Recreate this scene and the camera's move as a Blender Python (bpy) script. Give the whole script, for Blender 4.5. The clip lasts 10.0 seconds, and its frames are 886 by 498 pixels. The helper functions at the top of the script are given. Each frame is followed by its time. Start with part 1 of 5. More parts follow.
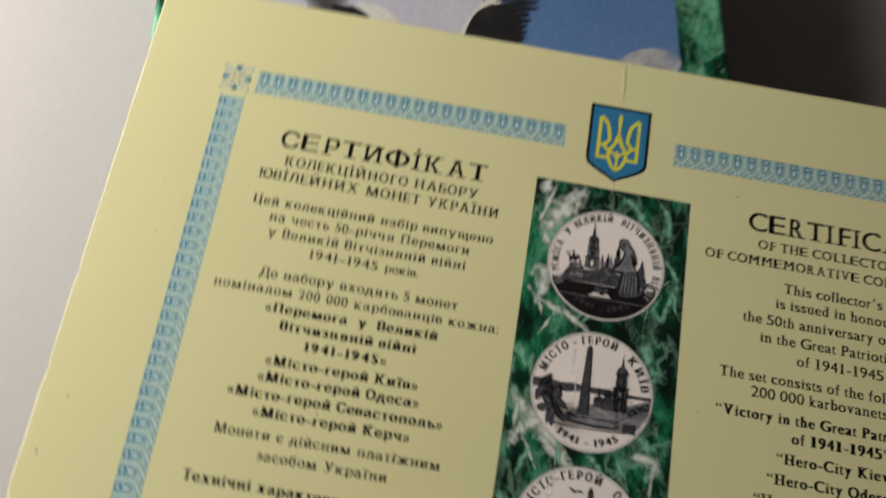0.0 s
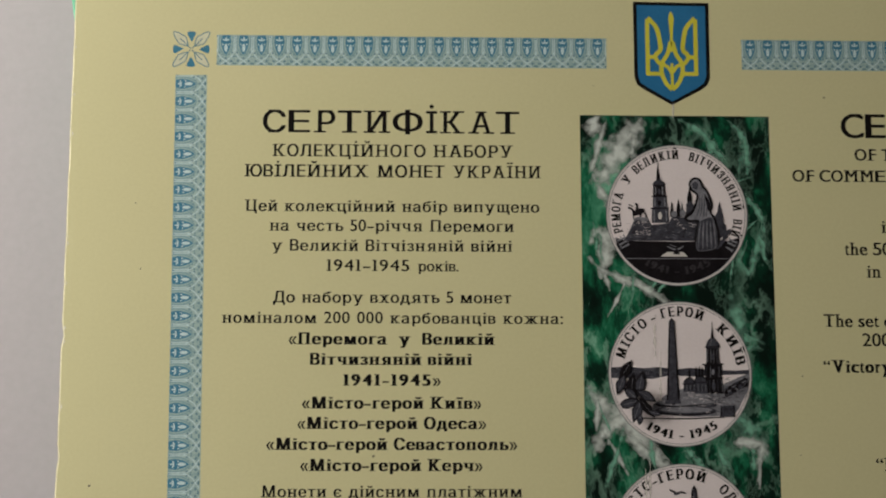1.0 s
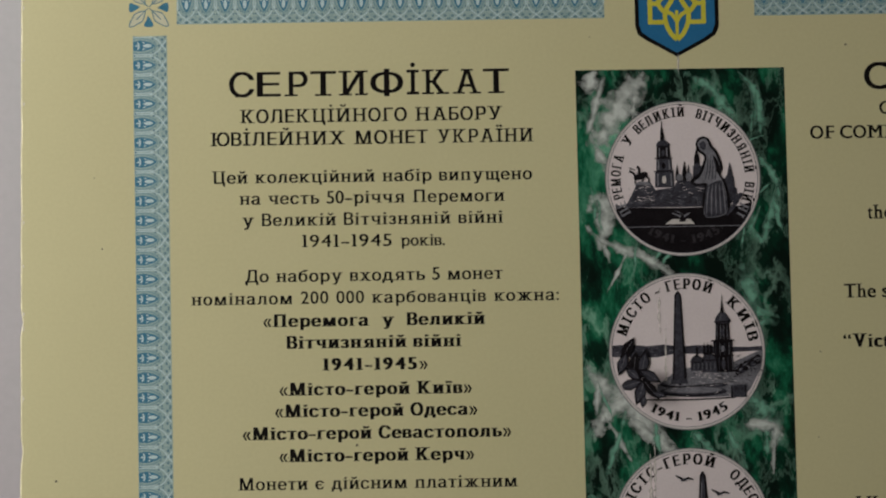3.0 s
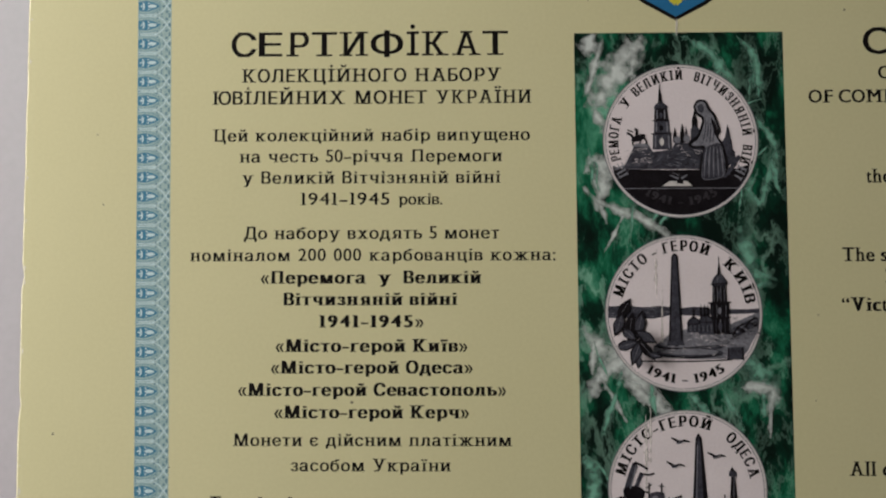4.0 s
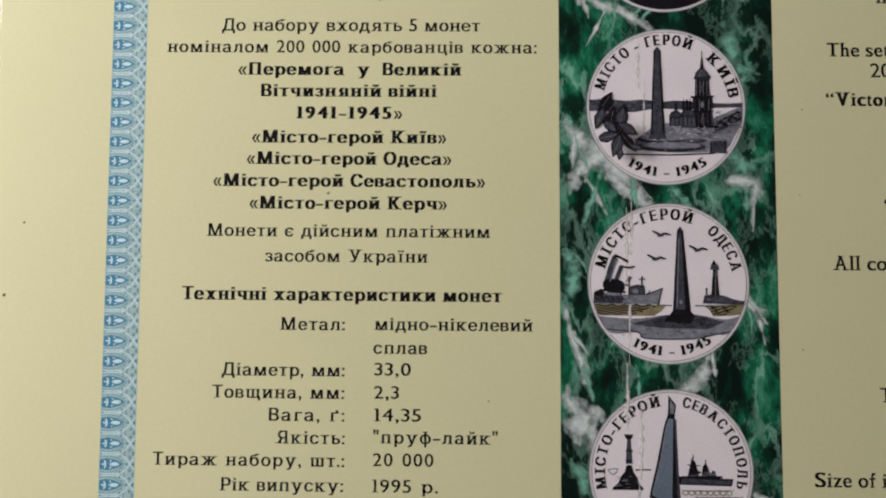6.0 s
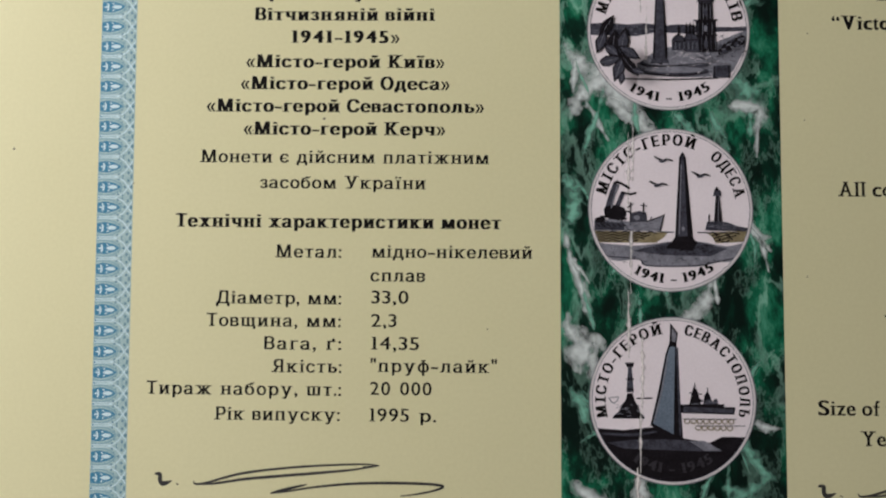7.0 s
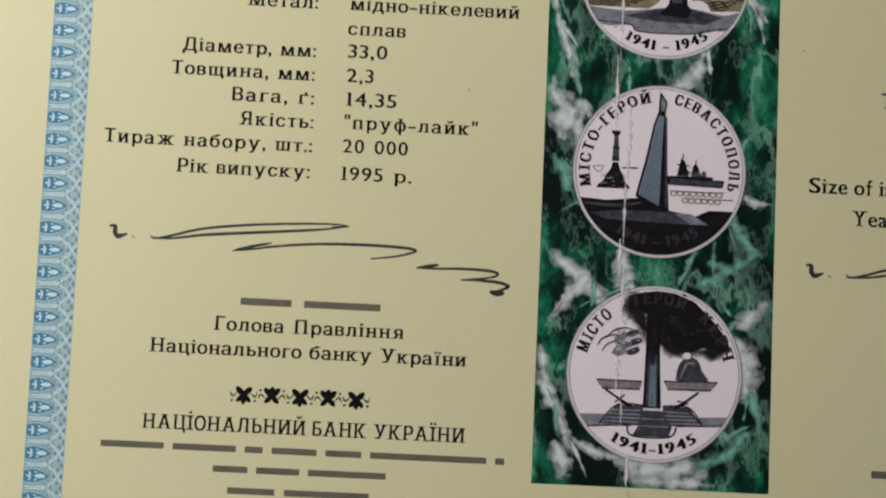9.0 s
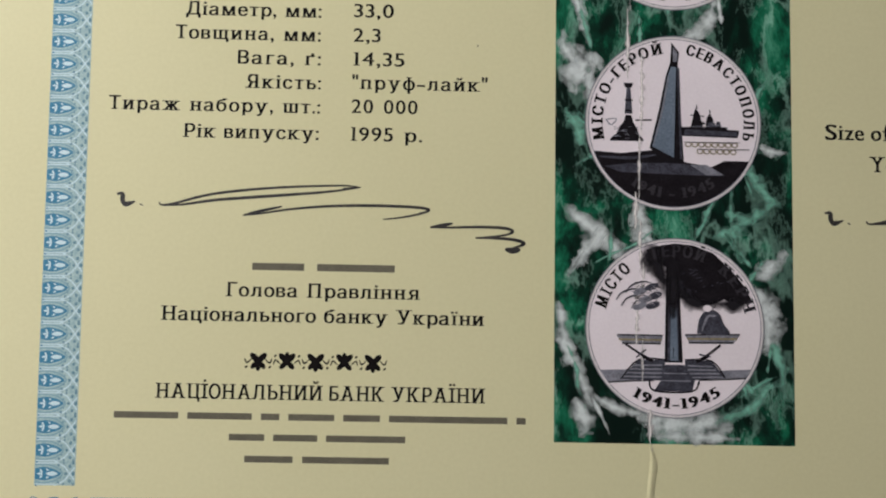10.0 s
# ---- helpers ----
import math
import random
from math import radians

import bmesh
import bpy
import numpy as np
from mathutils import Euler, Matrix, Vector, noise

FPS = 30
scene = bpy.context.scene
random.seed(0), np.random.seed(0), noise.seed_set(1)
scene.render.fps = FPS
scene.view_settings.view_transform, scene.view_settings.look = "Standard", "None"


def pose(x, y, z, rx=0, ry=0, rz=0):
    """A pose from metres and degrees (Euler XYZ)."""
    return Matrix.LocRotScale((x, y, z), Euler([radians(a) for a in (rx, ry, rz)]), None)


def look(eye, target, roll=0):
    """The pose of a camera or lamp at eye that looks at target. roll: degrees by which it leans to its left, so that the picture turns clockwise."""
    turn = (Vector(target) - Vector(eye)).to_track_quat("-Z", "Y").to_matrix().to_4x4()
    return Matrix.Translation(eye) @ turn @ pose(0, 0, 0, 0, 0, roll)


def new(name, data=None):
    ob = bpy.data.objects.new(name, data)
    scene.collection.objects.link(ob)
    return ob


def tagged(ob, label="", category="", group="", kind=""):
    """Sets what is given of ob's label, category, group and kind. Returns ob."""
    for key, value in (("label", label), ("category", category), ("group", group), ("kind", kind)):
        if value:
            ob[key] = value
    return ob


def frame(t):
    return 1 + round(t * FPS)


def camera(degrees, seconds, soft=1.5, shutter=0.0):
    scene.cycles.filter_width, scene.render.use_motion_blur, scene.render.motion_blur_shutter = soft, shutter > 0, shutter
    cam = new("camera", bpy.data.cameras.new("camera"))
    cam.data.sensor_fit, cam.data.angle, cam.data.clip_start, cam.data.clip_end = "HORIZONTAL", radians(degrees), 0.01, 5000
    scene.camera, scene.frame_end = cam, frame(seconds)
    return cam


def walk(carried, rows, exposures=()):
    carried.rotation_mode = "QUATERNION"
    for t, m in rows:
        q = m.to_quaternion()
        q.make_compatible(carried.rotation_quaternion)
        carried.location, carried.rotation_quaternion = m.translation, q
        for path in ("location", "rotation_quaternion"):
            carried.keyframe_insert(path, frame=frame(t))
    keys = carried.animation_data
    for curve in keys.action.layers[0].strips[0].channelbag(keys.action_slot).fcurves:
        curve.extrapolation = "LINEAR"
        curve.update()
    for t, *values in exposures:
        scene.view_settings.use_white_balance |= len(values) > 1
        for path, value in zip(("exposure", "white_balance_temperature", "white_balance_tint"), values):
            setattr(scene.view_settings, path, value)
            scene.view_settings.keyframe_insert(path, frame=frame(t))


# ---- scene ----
cam = camera(45.0, 10.0, soft=2.0, shutter=0.3)
# seconds, eye in metres, turn in degrees
PATH = [
    (0, -0.01550, -0.10350, 0.19786, 22.670, -3.589, 9.329),
    (0.1, -0.02410, -0.10775, 0.19788, 25.066, -4.118, 5.386),
    (0.2, -0.02798, -0.10261, 0.19036, 24.134, -3.489, 4.552),
    (0.5, -0.02284, -0.04923, 0.18535, 8.831, -1.012, 1.063),
    (1, -0.02705, -0.04257, 0.17786, 6.261, -1.258, 0.174),
    (1.5, -0.02863, -0.03993, 0.17534, 5.425, -1.313, -0.441),
    (1.8, -0.00590, -0.01083, 0.16867, 1.066, 1.390, -3.433),
    (2, -0.00424, 0.00181, 0.16675, -2.615, 1.106, -3.416),
    (2.5, -0.02092, -0.01932, 0.16452, 0.348, -0.062, -1.544),
    (4, -0.01696, -0.04597, 0.16452, 4.255, 1.247, -0.101),
    (4.5, -0.01380, -0.06349, 0.16478, 6.229, 1.822, 1.850),
    (5, -0.01503, -0.07326, 0.16175, 6.033, 0.912, 1.189),
    (5.5, -0.01337, -0.07876, 0.16034, 6.281, 1.271, 0.607),
    (7, -0.01373, -0.08946, 0.15554, 4.819, 1.067, 0.571),
    (7.5, -0.01261, -0.09899, 0.15408, 5.921, 0.883, -0.197),
    (8, -0.01355, -0.11166, 0.15111, 7.077, 0.432, 0.265),
    (8.5, -0.01610, -0.11531, 0.14765, 5.073, -0.581, 1.768),
    (9, -0.01516, -0.12083, 0.14518, 4.162, -1.169, 2.826),
    (9.5, -0.01856, -0.12630, 0.14230, 3.894, -1.670, 1.394),
    (10, -0.01727, -0.12819, 0.14221, 4.974, -1.243, 1.069),
]
walk(cam, [(t, pose(x, y, z, rx, ry, rz)) for t, x, y, z, rx, ry, rz in PATH], exposures=[
    (0.0, 0.22, 6900, 5), (0.3, 0.1, 6900, 5), (1.0, -0.15, 6750, 8), (1.5, -0.12, 6400, 11), (2.0, -0.24, 6650, 9), (2.5, -0.42, 6600, 9),
    (4.0, -0.05, 6400, 11), (4.5, 0.16, 6350, 11), (5.0, 0.26, 6250, 12), (5.5, 0.38, 6150, 13), (7.0, 0.42, 6080, 14), (7.5, 0.48, 6080, 14), (8.5, 0.5, 6080, 14), (9.5, 0.61, 6050, 14), (10.0, 0.59, 6050, 14)])

# ---- light: an added area lamp beside the table, for an unseen source ----
world = bpy.data.worlds.new("world")
scene.world = world
world.use_nodes = True
wn = world.node_tree
sky = wn.nodes.new("ShaderNodeTexSky")
sky.sky_type, sky.sun_disc = "NISHITA", False
sky.sun_elevation, sky.sun_rotation = radians(35), radians(120)
wn.links.new(sky.outputs[0], wn.nodes["Background"].inputs[0])
wn.nodes["Background"].inputs[1].default_value = 0.1
glow = bpy.data.lights.new("added_side_light", "AREA")
glow.shape, glow.size, glow.size_y, glow.energy, glow.color = "RECTANGLE", 0.36, 0.22, 3.4, (1.0, 0.96, 0.89)
added_side_light = new("added_side_light", glow)
added_side_light.matrix_world = look((-0.395, 0.075, 0.135), (0.0, -0.03, 0.06))

M = 0.001
PAPER_TOP = 0.0
TABLE_Z = -30.5
PRESS = 0.12  # ink lies almost flush on the paper


# ---- materials ----
def mat(name, dark, light, rough=0.5, coarse=40.0, fine=1500.0, bump=0.0, metal=0.0, mix=0.5, spec=0.5):
    """A colour that wanders between two tones at two scales, with a fine relief."""
    m = bpy.data.materials.new(name)
    m.use_nodes = True
    nt = m.node_tree
    b = nt.nodes["Principled BSDF"]
    b.inputs["Roughness"].default_value = rough
    b.inputs["Metallic"].default_value = metal
    b.inputs["Specular IOR Level"].default_value = spec
    co = nt.nodes.new("ShaderNodeTexCoord")
    n1, n2 = nt.nodes.new("ShaderNodeTexNoise"), nt.nodes.new("ShaderNodeTexNoise")
    n1.inputs["Scale"].default_value, n2.inputs["Scale"].default_value = coarse, fine
    n1.inputs["Detail"].default_value, n2.inputs["Detail"].default_value = 4, 3
    nt.links.new(co.outputs["Object"], n1.inputs["Vector"])
    nt.links.new(co.outputs["Object"], n2.inputs["Vector"])
    both = nt.nodes.new("ShaderNodeMix")
    both.inputs[0].default_value = mix
    nt.links.new(n1.outputs["Fac"], both.inputs[2])
    nt.links.new(n2.outputs["Fac"], both.inputs[3])
    ramp = nt.nodes.new("ShaderNodeValToRGB")
    ramp.color_ramp.elements[0].position, ramp.color_ramp.elements[1].position = 0.33, 0.67
    ramp.color_ramp.elements[0].color, ramp.color_ramp.elements[1].color = (*dark, 1), (*light, 1)
    nt.links.new(both.outputs[0], ramp.inputs[0])
    nt.links.new(ramp.outputs[0], b.inputs["Base Color"])
    if bump:
        bm_node = nt.nodes.new("ShaderNodeBump")
        bm_node.inputs["Strength"].default_value, bm_node.inputs["Distance"].default_value = bump, 0.0001
        nt.links.new(n2.outputs["Fac"], bm_node.inputs["Height"])
        nt.links.new(bm_node.outputs[0], b.inputs["Normal"])
    return m


def marble(name, lift=0.0):
    """Dark green stone with pale, feathery veins; lift makes more of it light."""
    m = bpy.data.materials.new(name)
    m.use_nodes = True
    nt = m.node_tree
    b = nt.nodes["Principled BSDF"]
    b.inputs["Roughness"].default_value = 0.4
    b.inputs["Specular IOR Level"].default_value = 0.15
    co, warp, turn = (nt.nodes.new("ShaderNodeTexCoord"), nt.nodes.new("ShaderNodeTexNoise"), nt.nodes.new("ShaderNodeMapping"))
    turn.inputs["Rotation"].default_value = (0, 0, radians(28))
    turn.inputs["Scale"].default_value = (1.0, 0.5, 1.0)
    nt.links.new(co.outputs["Object"], turn.inputs[0])
    warp.inputs["Scale"].default_value, warp.inputs["Detail"].default_value = 120, 3
    nt.links.new(turn.outputs[0], warp.inputs["Vector"])
    bend = nt.nodes.new("ShaderNodeVectorMath")
    bend.operation = "MULTIPLY_ADD"
    bend.inputs[1].default_value = (0.0035, 0.0035, 0.0035)
    nt.links.new(warp.outputs["Color"], bend.inputs[0])
    nt.links.new(turn.outputs[0], bend.inputs[2])
    tone, vein, thin = (nt.nodes.new("ShaderNodeTexNoise") for _ in range(3))
    for n, sc, d, r in ((tone, 170, 10, 0.66), (vein, 60, 6, 0.62), (thin, 120, 8, 0.7)):
        n.inputs["Scale"].default_value, n.inputs["Detail"].default_value, n.inputs["Roughness"].default_value = sc, d, r
        nt.links.new(bend.outputs[0], n.inputs["Vector"])
    base = nt.nodes.new("ShaderNodeValToRGB")
    e = base.color_ramp.elements
    e[0].position, e[0].color = 0.43 - lift, (0.003, 0.010, 0.007, 1)
    e[1].position, e[1].color = 0.72 - lift, (0.11, 0.38, 0.24, 1)
    for at, colour in ((0.51, (0.004, 0.032, 0.018, 1)), (0.58, (0.011, 0.135, 0.067, 1))):
        e.new(at - lift).color = colour
    nt.links.new(tone.outputs["Fac"], base.inputs[0])

    def ridge(n, width, strength):
        off, size, ramp = nt.nodes.new("ShaderNodeMath"), nt.nodes.new("ShaderNodeMath"), nt.nodes.new("ShaderNodeMapRange")
        off.operation, size.operation = "SUBTRACT", "ABSOLUTE"
        off.inputs[1].default_value = 0.5
        nt.links.new(n.outputs["Fac"], off.inputs[0])
        nt.links.new(off.outputs[0], size.inputs[0])
        nt.links.new(size.outputs[0], ramp.inputs[0])
        ramp.inputs[1].default_value, ramp.inputs[2].default_value = 0.0, width
        ramp.inputs[3].default_value, ramp.inputs[4].default_value = strength, 0.0
        return ramp

    out = base.outputs[0]
    for n, width, strength in ((vein, 0.024, 0.6), (thin, 0.022, 0.42)):
        r = ridge(n, width, strength)
        mul = nt.nodes.new("ShaderNodeMath")
        mul.operation = "MULTIPLY"
        nt.links.new(r.outputs[0], mul.inputs[0])
        nt.links.new(tone.outputs["Fac"], mul.inputs[1])
        mixer = nt.nodes.new("ShaderNodeMix")
        mixer.data_type = "RGBA"
        mixer.inputs[7].default_value = (0.34, 0.62, 0.47, 1)
        nt.links.new(mul.outputs[0], mixer.inputs[0])
        nt.links.new(out, mixer.inputs[6])
        out = mixer.outputs[2]
    nt.links.new(out, b.inputs["Base Color"])
    return m


def feathered(name, colour, scale, cut, rough=0.4, edged=False):
    """Broken, cloudy print that lets what lies below show through; edged print thins out by its stroke's density."""
    m = mat(name, tuple(0.8 * c for c in colour), colour, rough, 300, 2000, spec=0.25)
    nt = m.node_tree
    b = nt.nodes["Principled BSDF"]
    n, co, ramp = nt.nodes.new("ShaderNodeTexNoise"), nt.nodes.new("ShaderNodeTexCoord"), nt.nodes.new("ShaderNodeMapRange")
    n.inputs["Scale"].default_value, n.inputs["Detail"].default_value = scale, 8
    nt.links.new(co.outputs["Object"], n.inputs["Vector"])
    value = n.outputs["Fac"]
    if edged:
        dens, add = nt.nodes.new("ShaderNodeAttribute"), nt.nodes.new("ShaderNodeMath")
        dens.attribute_name, add.operation = "print_fade", "MULTIPLY_ADD"
        add.inputs[1].default_value = 2.2
        nt.links.new(value, add.inputs[0])
        nt.links.new(dens.outputs["Fac"], add.inputs[2])
        value = add.outputs[0]
    nt.links.new(value, ramp.inputs[0])
    ramp.inputs[1].default_value, ramp.inputs[2].default_value = cut - (0.42 if edged else 0.17), cut + (0.42 if edged else 0.17)
    nt.links.new(ramp.outputs[0], b.inputs["Alpha"])
    return m


CREAM = mat("cream_coated_card", (0.66, 0.62, 0.36), (0.70, 0.66, 0.395), 0.42, 22, 1800, 0.05, spec=0.4)
CORE = mat("white_card_core", (0.62, 0.58, 0.48), (0.85, 0.82, 0.72), 0.8, 300, 3000, 0.2)
EDGE = mat("rubbed_card_edge", (0.34, 0.31, 0.20), (0.58, 0.54, 0.36), 0.8, 250, 2000, 0.2)
BLACK = mat("black_ink", (0.006, 0.005, 0.005), (0.012, 0.010, 0.009), 0.6, 400, 3000, spec=0.05)
FADED = mat("faded_ink", (0.10, 0.09, 0.06), (0.16, 0.145, 0.10), 0.45, 400, 2600)
PEN = mat("pen_ink", (0.010, 0.010, 0.012), (0.05, 0.045, 0.04), 0.5, 300, 2500)
MARBLE = marble("green_marble_print")
BOX_MARBLE = marble("box_marble_print", 0.07)
VEIN = feathered("pale_vein_print", (0.70, 0.75, 0.72), 520, 1.66, edged=True)
THREAD = feathered("green_vein_print", (0.22, 0.50, 0.37), 640, 1.78, edged=True)
DISC = mat("coin_white_print", (0.79, 0.705, 0.72), (0.87, 0.785, 0.80), 0.38, 120, 2600)
RIM = mat("coin_rim_grey", (0.60, 0.56, 0.54), (0.74, 0.70, 0.67), 0.38, 400, 2600)
DARK = mat("coin_black_print", (0.006, 0.005, 0.006), (0.018, 0.015, 0.018), 0.5, 500, 3200, spec=0.06)
SLATE = mat("coin_slate_print", (0.018, 0.018, 0.024), (0.085, 0.083, 0.105), 0.45, 900, 4200, spec=0.12)
GREY = mat("coin_grey_print", (0.10, 0.10, 0.12), (0.30, 0.295, 0.33), 0.42, 900, 4200, spec=0.25)
FAINT = mat("coin_faint_print", (0.016, 0.014, 0.017), (0.055, 0.050, 0.056), 0.45, 500, 3600, spec=0.1)
SMOKE = feathered("smoke_print", (0.016, 0.014, 0.017), 420, 1.50, edged=True)
STEEL = mat("coin_steel_blue_print", (0.085, 0.11, 0.145), (0.20, 0.245, 0.30), 0.42, 180, 3800, spec=0.25)
TAN = mat("coin_tan_print", (0.14, 0.11, 0.055), (0.33, 0.27, 0.15), 0.38, 900, 4200)
SKYBLUE = mat("border_pale_blue", (0.25, 0.39, 0.42), (0.46, 0.59, 0.55), 0.42, 900, 2600, mix=0.6)
BLUE = mat("border_blue", (0.030, 0.16, 0.26), (0.065, 0.25, 0.38), 0.42, 500, 3600)
PALE = mat("border_bud_white", (0.50, 0.66, 0.70), (0.66, 0.78, 0.78), 0.42, 500, 3600)
LOBE = mat("flower_pale_print", (0.60, 0.60, 0.45), (0.70, 0.69, 0.52), 0.42, 500, 3000)
BEAD = mat("border_bead_teal", (0.09, 0.20, 0.25), (0.18, 0.31, 0.35), 0.42, 500, 3600)
TEAL = mat("border_grey_teal", (0.17, 0.31, 0.36), (0.27, 0.42, 0.45), 0.42, 500, 3600)
SHIELD = mat("shield_blue", (0.018, 0.15, 0.33), (0.03, 0.19, 0.40), 0.40, 300, 3000)
YELLOW = mat("trident_yellow", (0.62, 0.57, 0.045), (0.74, 0.67, 0.08), 0.40, 300, 3000)
RUB_GLARE = feathered("crease_rub_glare_print", (0.86, 0.80, 0.77), 900, 1.92, edged=True)
CRACK = mat("crease_white", (0.70, 0.66, 0.60), (0.88, 0.84, 0.78), 0.6, 600, 3500, 0.2)
TABLE = mat("pale_grey_table", (0.41, 0.375, 0.405), (0.45, 0.41, 0.445), 0.55, 6, 700, 0.06)
LEG = mat("table_leg_wood", (0.16, 0.11, 0.08), (0.26, 0.19, 0.13), 0.5, 20, 300)
WALL = mat("plain_wall_paint", (0.62, 0.59, 0.56), (0.70, 0.67, 0.63), 0.8, 3, 200, 0.1)
FLOOR = mat("floor_boards", (0.18, 0.13, 0.09), (0.28, 0.21, 0.15), 0.5, 4, 120, 0.1)
SKY_PRINT = mat("sky_print", (0.07, 0.14, 0.33), (0.12, 0.22, 0.44), 0.3, 25, 900)
HAZE_PRINT = mat("pale_sky_print", (0.42, 0.41, 0.53), (0.58, 0.56, 0.66), 0.3, 30, 900)
CLOUD = feathered("cloud_print", (0.62, 0.60, 0.62), 110, 0.48, 0.3)
PLUME_WHITE = mat("white_print", (0.55, 0.52, 0.50), (0.72, 0.69, 0.68), 0.3, 120, 900)
PLUME_BLACK = mat("black_print", (0.008, 0.008, 0.010), (0.03, 0.028, 0.03), 0.3, 200, 1500)


# ---- building helpers ----
class Ink:
    """Flat print and thin sheets, gathered as faces: places in millimetres on the card, z above the paper."""

    def __init__(self, at=(0, 0), scale=1.0):
        self.v, self.f, self.m, self.mats, self.at, self.scale, self.fade = [], [], [], [], at, scale, []

    def slot(self, material):
        if material not in self.mats:
            self.mats.append(material)
        return self.mats.index(material)

    def place(self, p, z):
        self.v.append(((self.at[0] + p[0] * self.scale) * M, (self.at[1] + p[1] * self.scale) * M, (z * PRESS if 0 < z < 1 else z) * M))
        self.fade.append(1.0)
        return len(self.v) - 1

    def poly(self, pts, z, material):
        from mathutils.geometry import tessellate_polygon
        base, s = len(self.v), self.slot(material)
        for p in pts:
            self.place(p, z)
        for a, b, c in tessellate_polygon([[Vector((p[0], p[1], 0)) for p in pts]]):
            (ax, ay), (bx, by), (cx, cy) = pts[a][:2], pts[b][:2], pts[c][:2]
            turn = (bx - ax) * (cy - ay) - (by - ay) * (cx - ax)
            self.f.append((base + a, base + b, base + c) if turn > 0 else (base + a, base + c, base + b))
            self.m.append(s)
        return self

    def rect(self, x0, y0, x1, y1, z, material):
        return self.poly([(x0, y0), (x1, y0), (x1, y1), (x0, y1)], z, material)

    def oval(self, x, y, rx, ry, z, material, turn=0.0, n=18):
        c, s = math.cos(radians(turn)), math.sin(radians(turn))
        pts = [(rx * math.cos(2 * math.pi * k / n), ry * math.sin(2 * math.pi * k / n)) for k in range(n)]
        return self.poly([(x + c * a - s * b, y + s * a + c * b) for a, b in pts], z, material)

    def ring(self, x, y, r0, r1, z, material, n=72):
        s = self.slot(material)
        ids = []
        for k in range(n):
            a = 2 * math.pi * k / n
            ids.append((self.place((x + r0 * math.cos(a), y + r0 * math.sin(a)), z), self.place((x + r1 * math.cos(a), y + r1 * math.sin(a)), z)))
        for k in range(n):
            (a, b), (c, d) = ids[k], ids[(k + 1) % n]
            self.f.append((a, b, d, c))
            self.m.append(s)
        return self

    def stroke(self, pts, width, z, material, taper=False, smooth=4, wobble=0.0, rng=None):
        """A line of ink through some points, rounded between them; taper thins its ends."""
        path = spline(pts, smooth)
        s, ids = self.slot(material), []
        for k, p in enumerate(path):
            q, r = path[max(k - 1, 0)], path[min(k + 1, len(path) - 1)]
            dx, dy = r[0] - q[0], r[1] - q[1]
            d = math.hypot(dx, dy) or 1
            w = width / 2
            if taper:
                w *= 0.25 + 0.75 * math.sin(math.pi * (0.06 + 0.88 * k / max(len(path) - 1, 1)))
            wl, wr = (w * (1 + wobble * rng.uniform(-1, 1)), w * (1 + wobble * rng.uniform(-1, 1))) if rng else (w, w)
            ids.append((self.place((p[0] - dy / d * wl, p[1] + dx / d * wl), z), self.place((p[0] + dy / d * wr, p[1] - dx / d * wr), z)))
        for (a, b), (c, d) in zip(ids, ids[1:]):
            self.f.append((a, b, d, c))
            self.m.append(s)
        return self

    def soft(self, pts, width, z, material, smooth=7, wobble=0.3, rng=None):
        """A stroke of print that thins out to both sides and at its ends."""
        path = spline(pts, smooth)
        s, ids = self.slot(material), []
        for k, p in enumerate(path):
            q, r = path[max(k - 1, 0)], path[min(k + 1, len(path) - 1)]
            dx, dy = r[0] - q[0], r[1] - q[1]
            d = math.hypot(dx, dy) or 1
            along = math.sin(math.pi * (0.04 + 0.92 * k / (len(path) - 1)))
            w = width * (0.2 + 0.8 * along) * (1 + wobble * rng.uniform(-1, 1)) / 2
            ids.append([self.place((p[0] - dy / d * w * e, p[1] + dx / d * w * e), z) for e in (1, 0, -1)])
            self.fade[-3:] = [0.0, along ** 0.7, 0.0]
        for a, b in zip(ids, ids[1:]):
            self.f += [(a[0], a[1], b[1], b[0]), (a[1], a[2], b[2], b[1])]
            self.m += [s, s]
        return self

    def mesh(self, name):
        me = bpy.data.meshes.new(name)
        me.from_pydata(self.v, [], self.f)
        for m in self.mats:
            me.materials.append(m)
        me.polygons.foreach_set("material_index", self.m)
        if min(self.fade) < 1:
            me.attributes.new("print_fade", "FLOAT", "POINT").data.foreach_set("value", self.fade)
        me.update()
        return me


def spline(pts, steps):
    """Points on a smooth line through pts."""
    if len(pts) < 3 or steps < 2:
        return list(pts)
    out = []
    for k in range(len(pts) - 1):
        p0, p1, p2, p3 = pts[max(k - 1, 0)], pts[k], pts[k + 1], pts[min(k + 2, len(pts) - 1)]
        for j in range(steps):
            t = j / steps
            out.append(tuple(0.5 * (2 * b + (c - a) * t + (2 * a - 5 * b + 4 * c - d) * t * t + (3 * b - a - 3 * c + d) * t ** 3)
                             for a, b, c, d in zip(p0[:2], p1[:2], p2[:2], p3[:2])))
    return out + [tuple(pts[-1][:2])]


def part(name, ink, parent, label=""):
    ob = new(name, ink if isinstance(ink, bpy.types.Mesh) else ink.mesh(name))
    ob.parent = parent
    return tagged(ob, label)


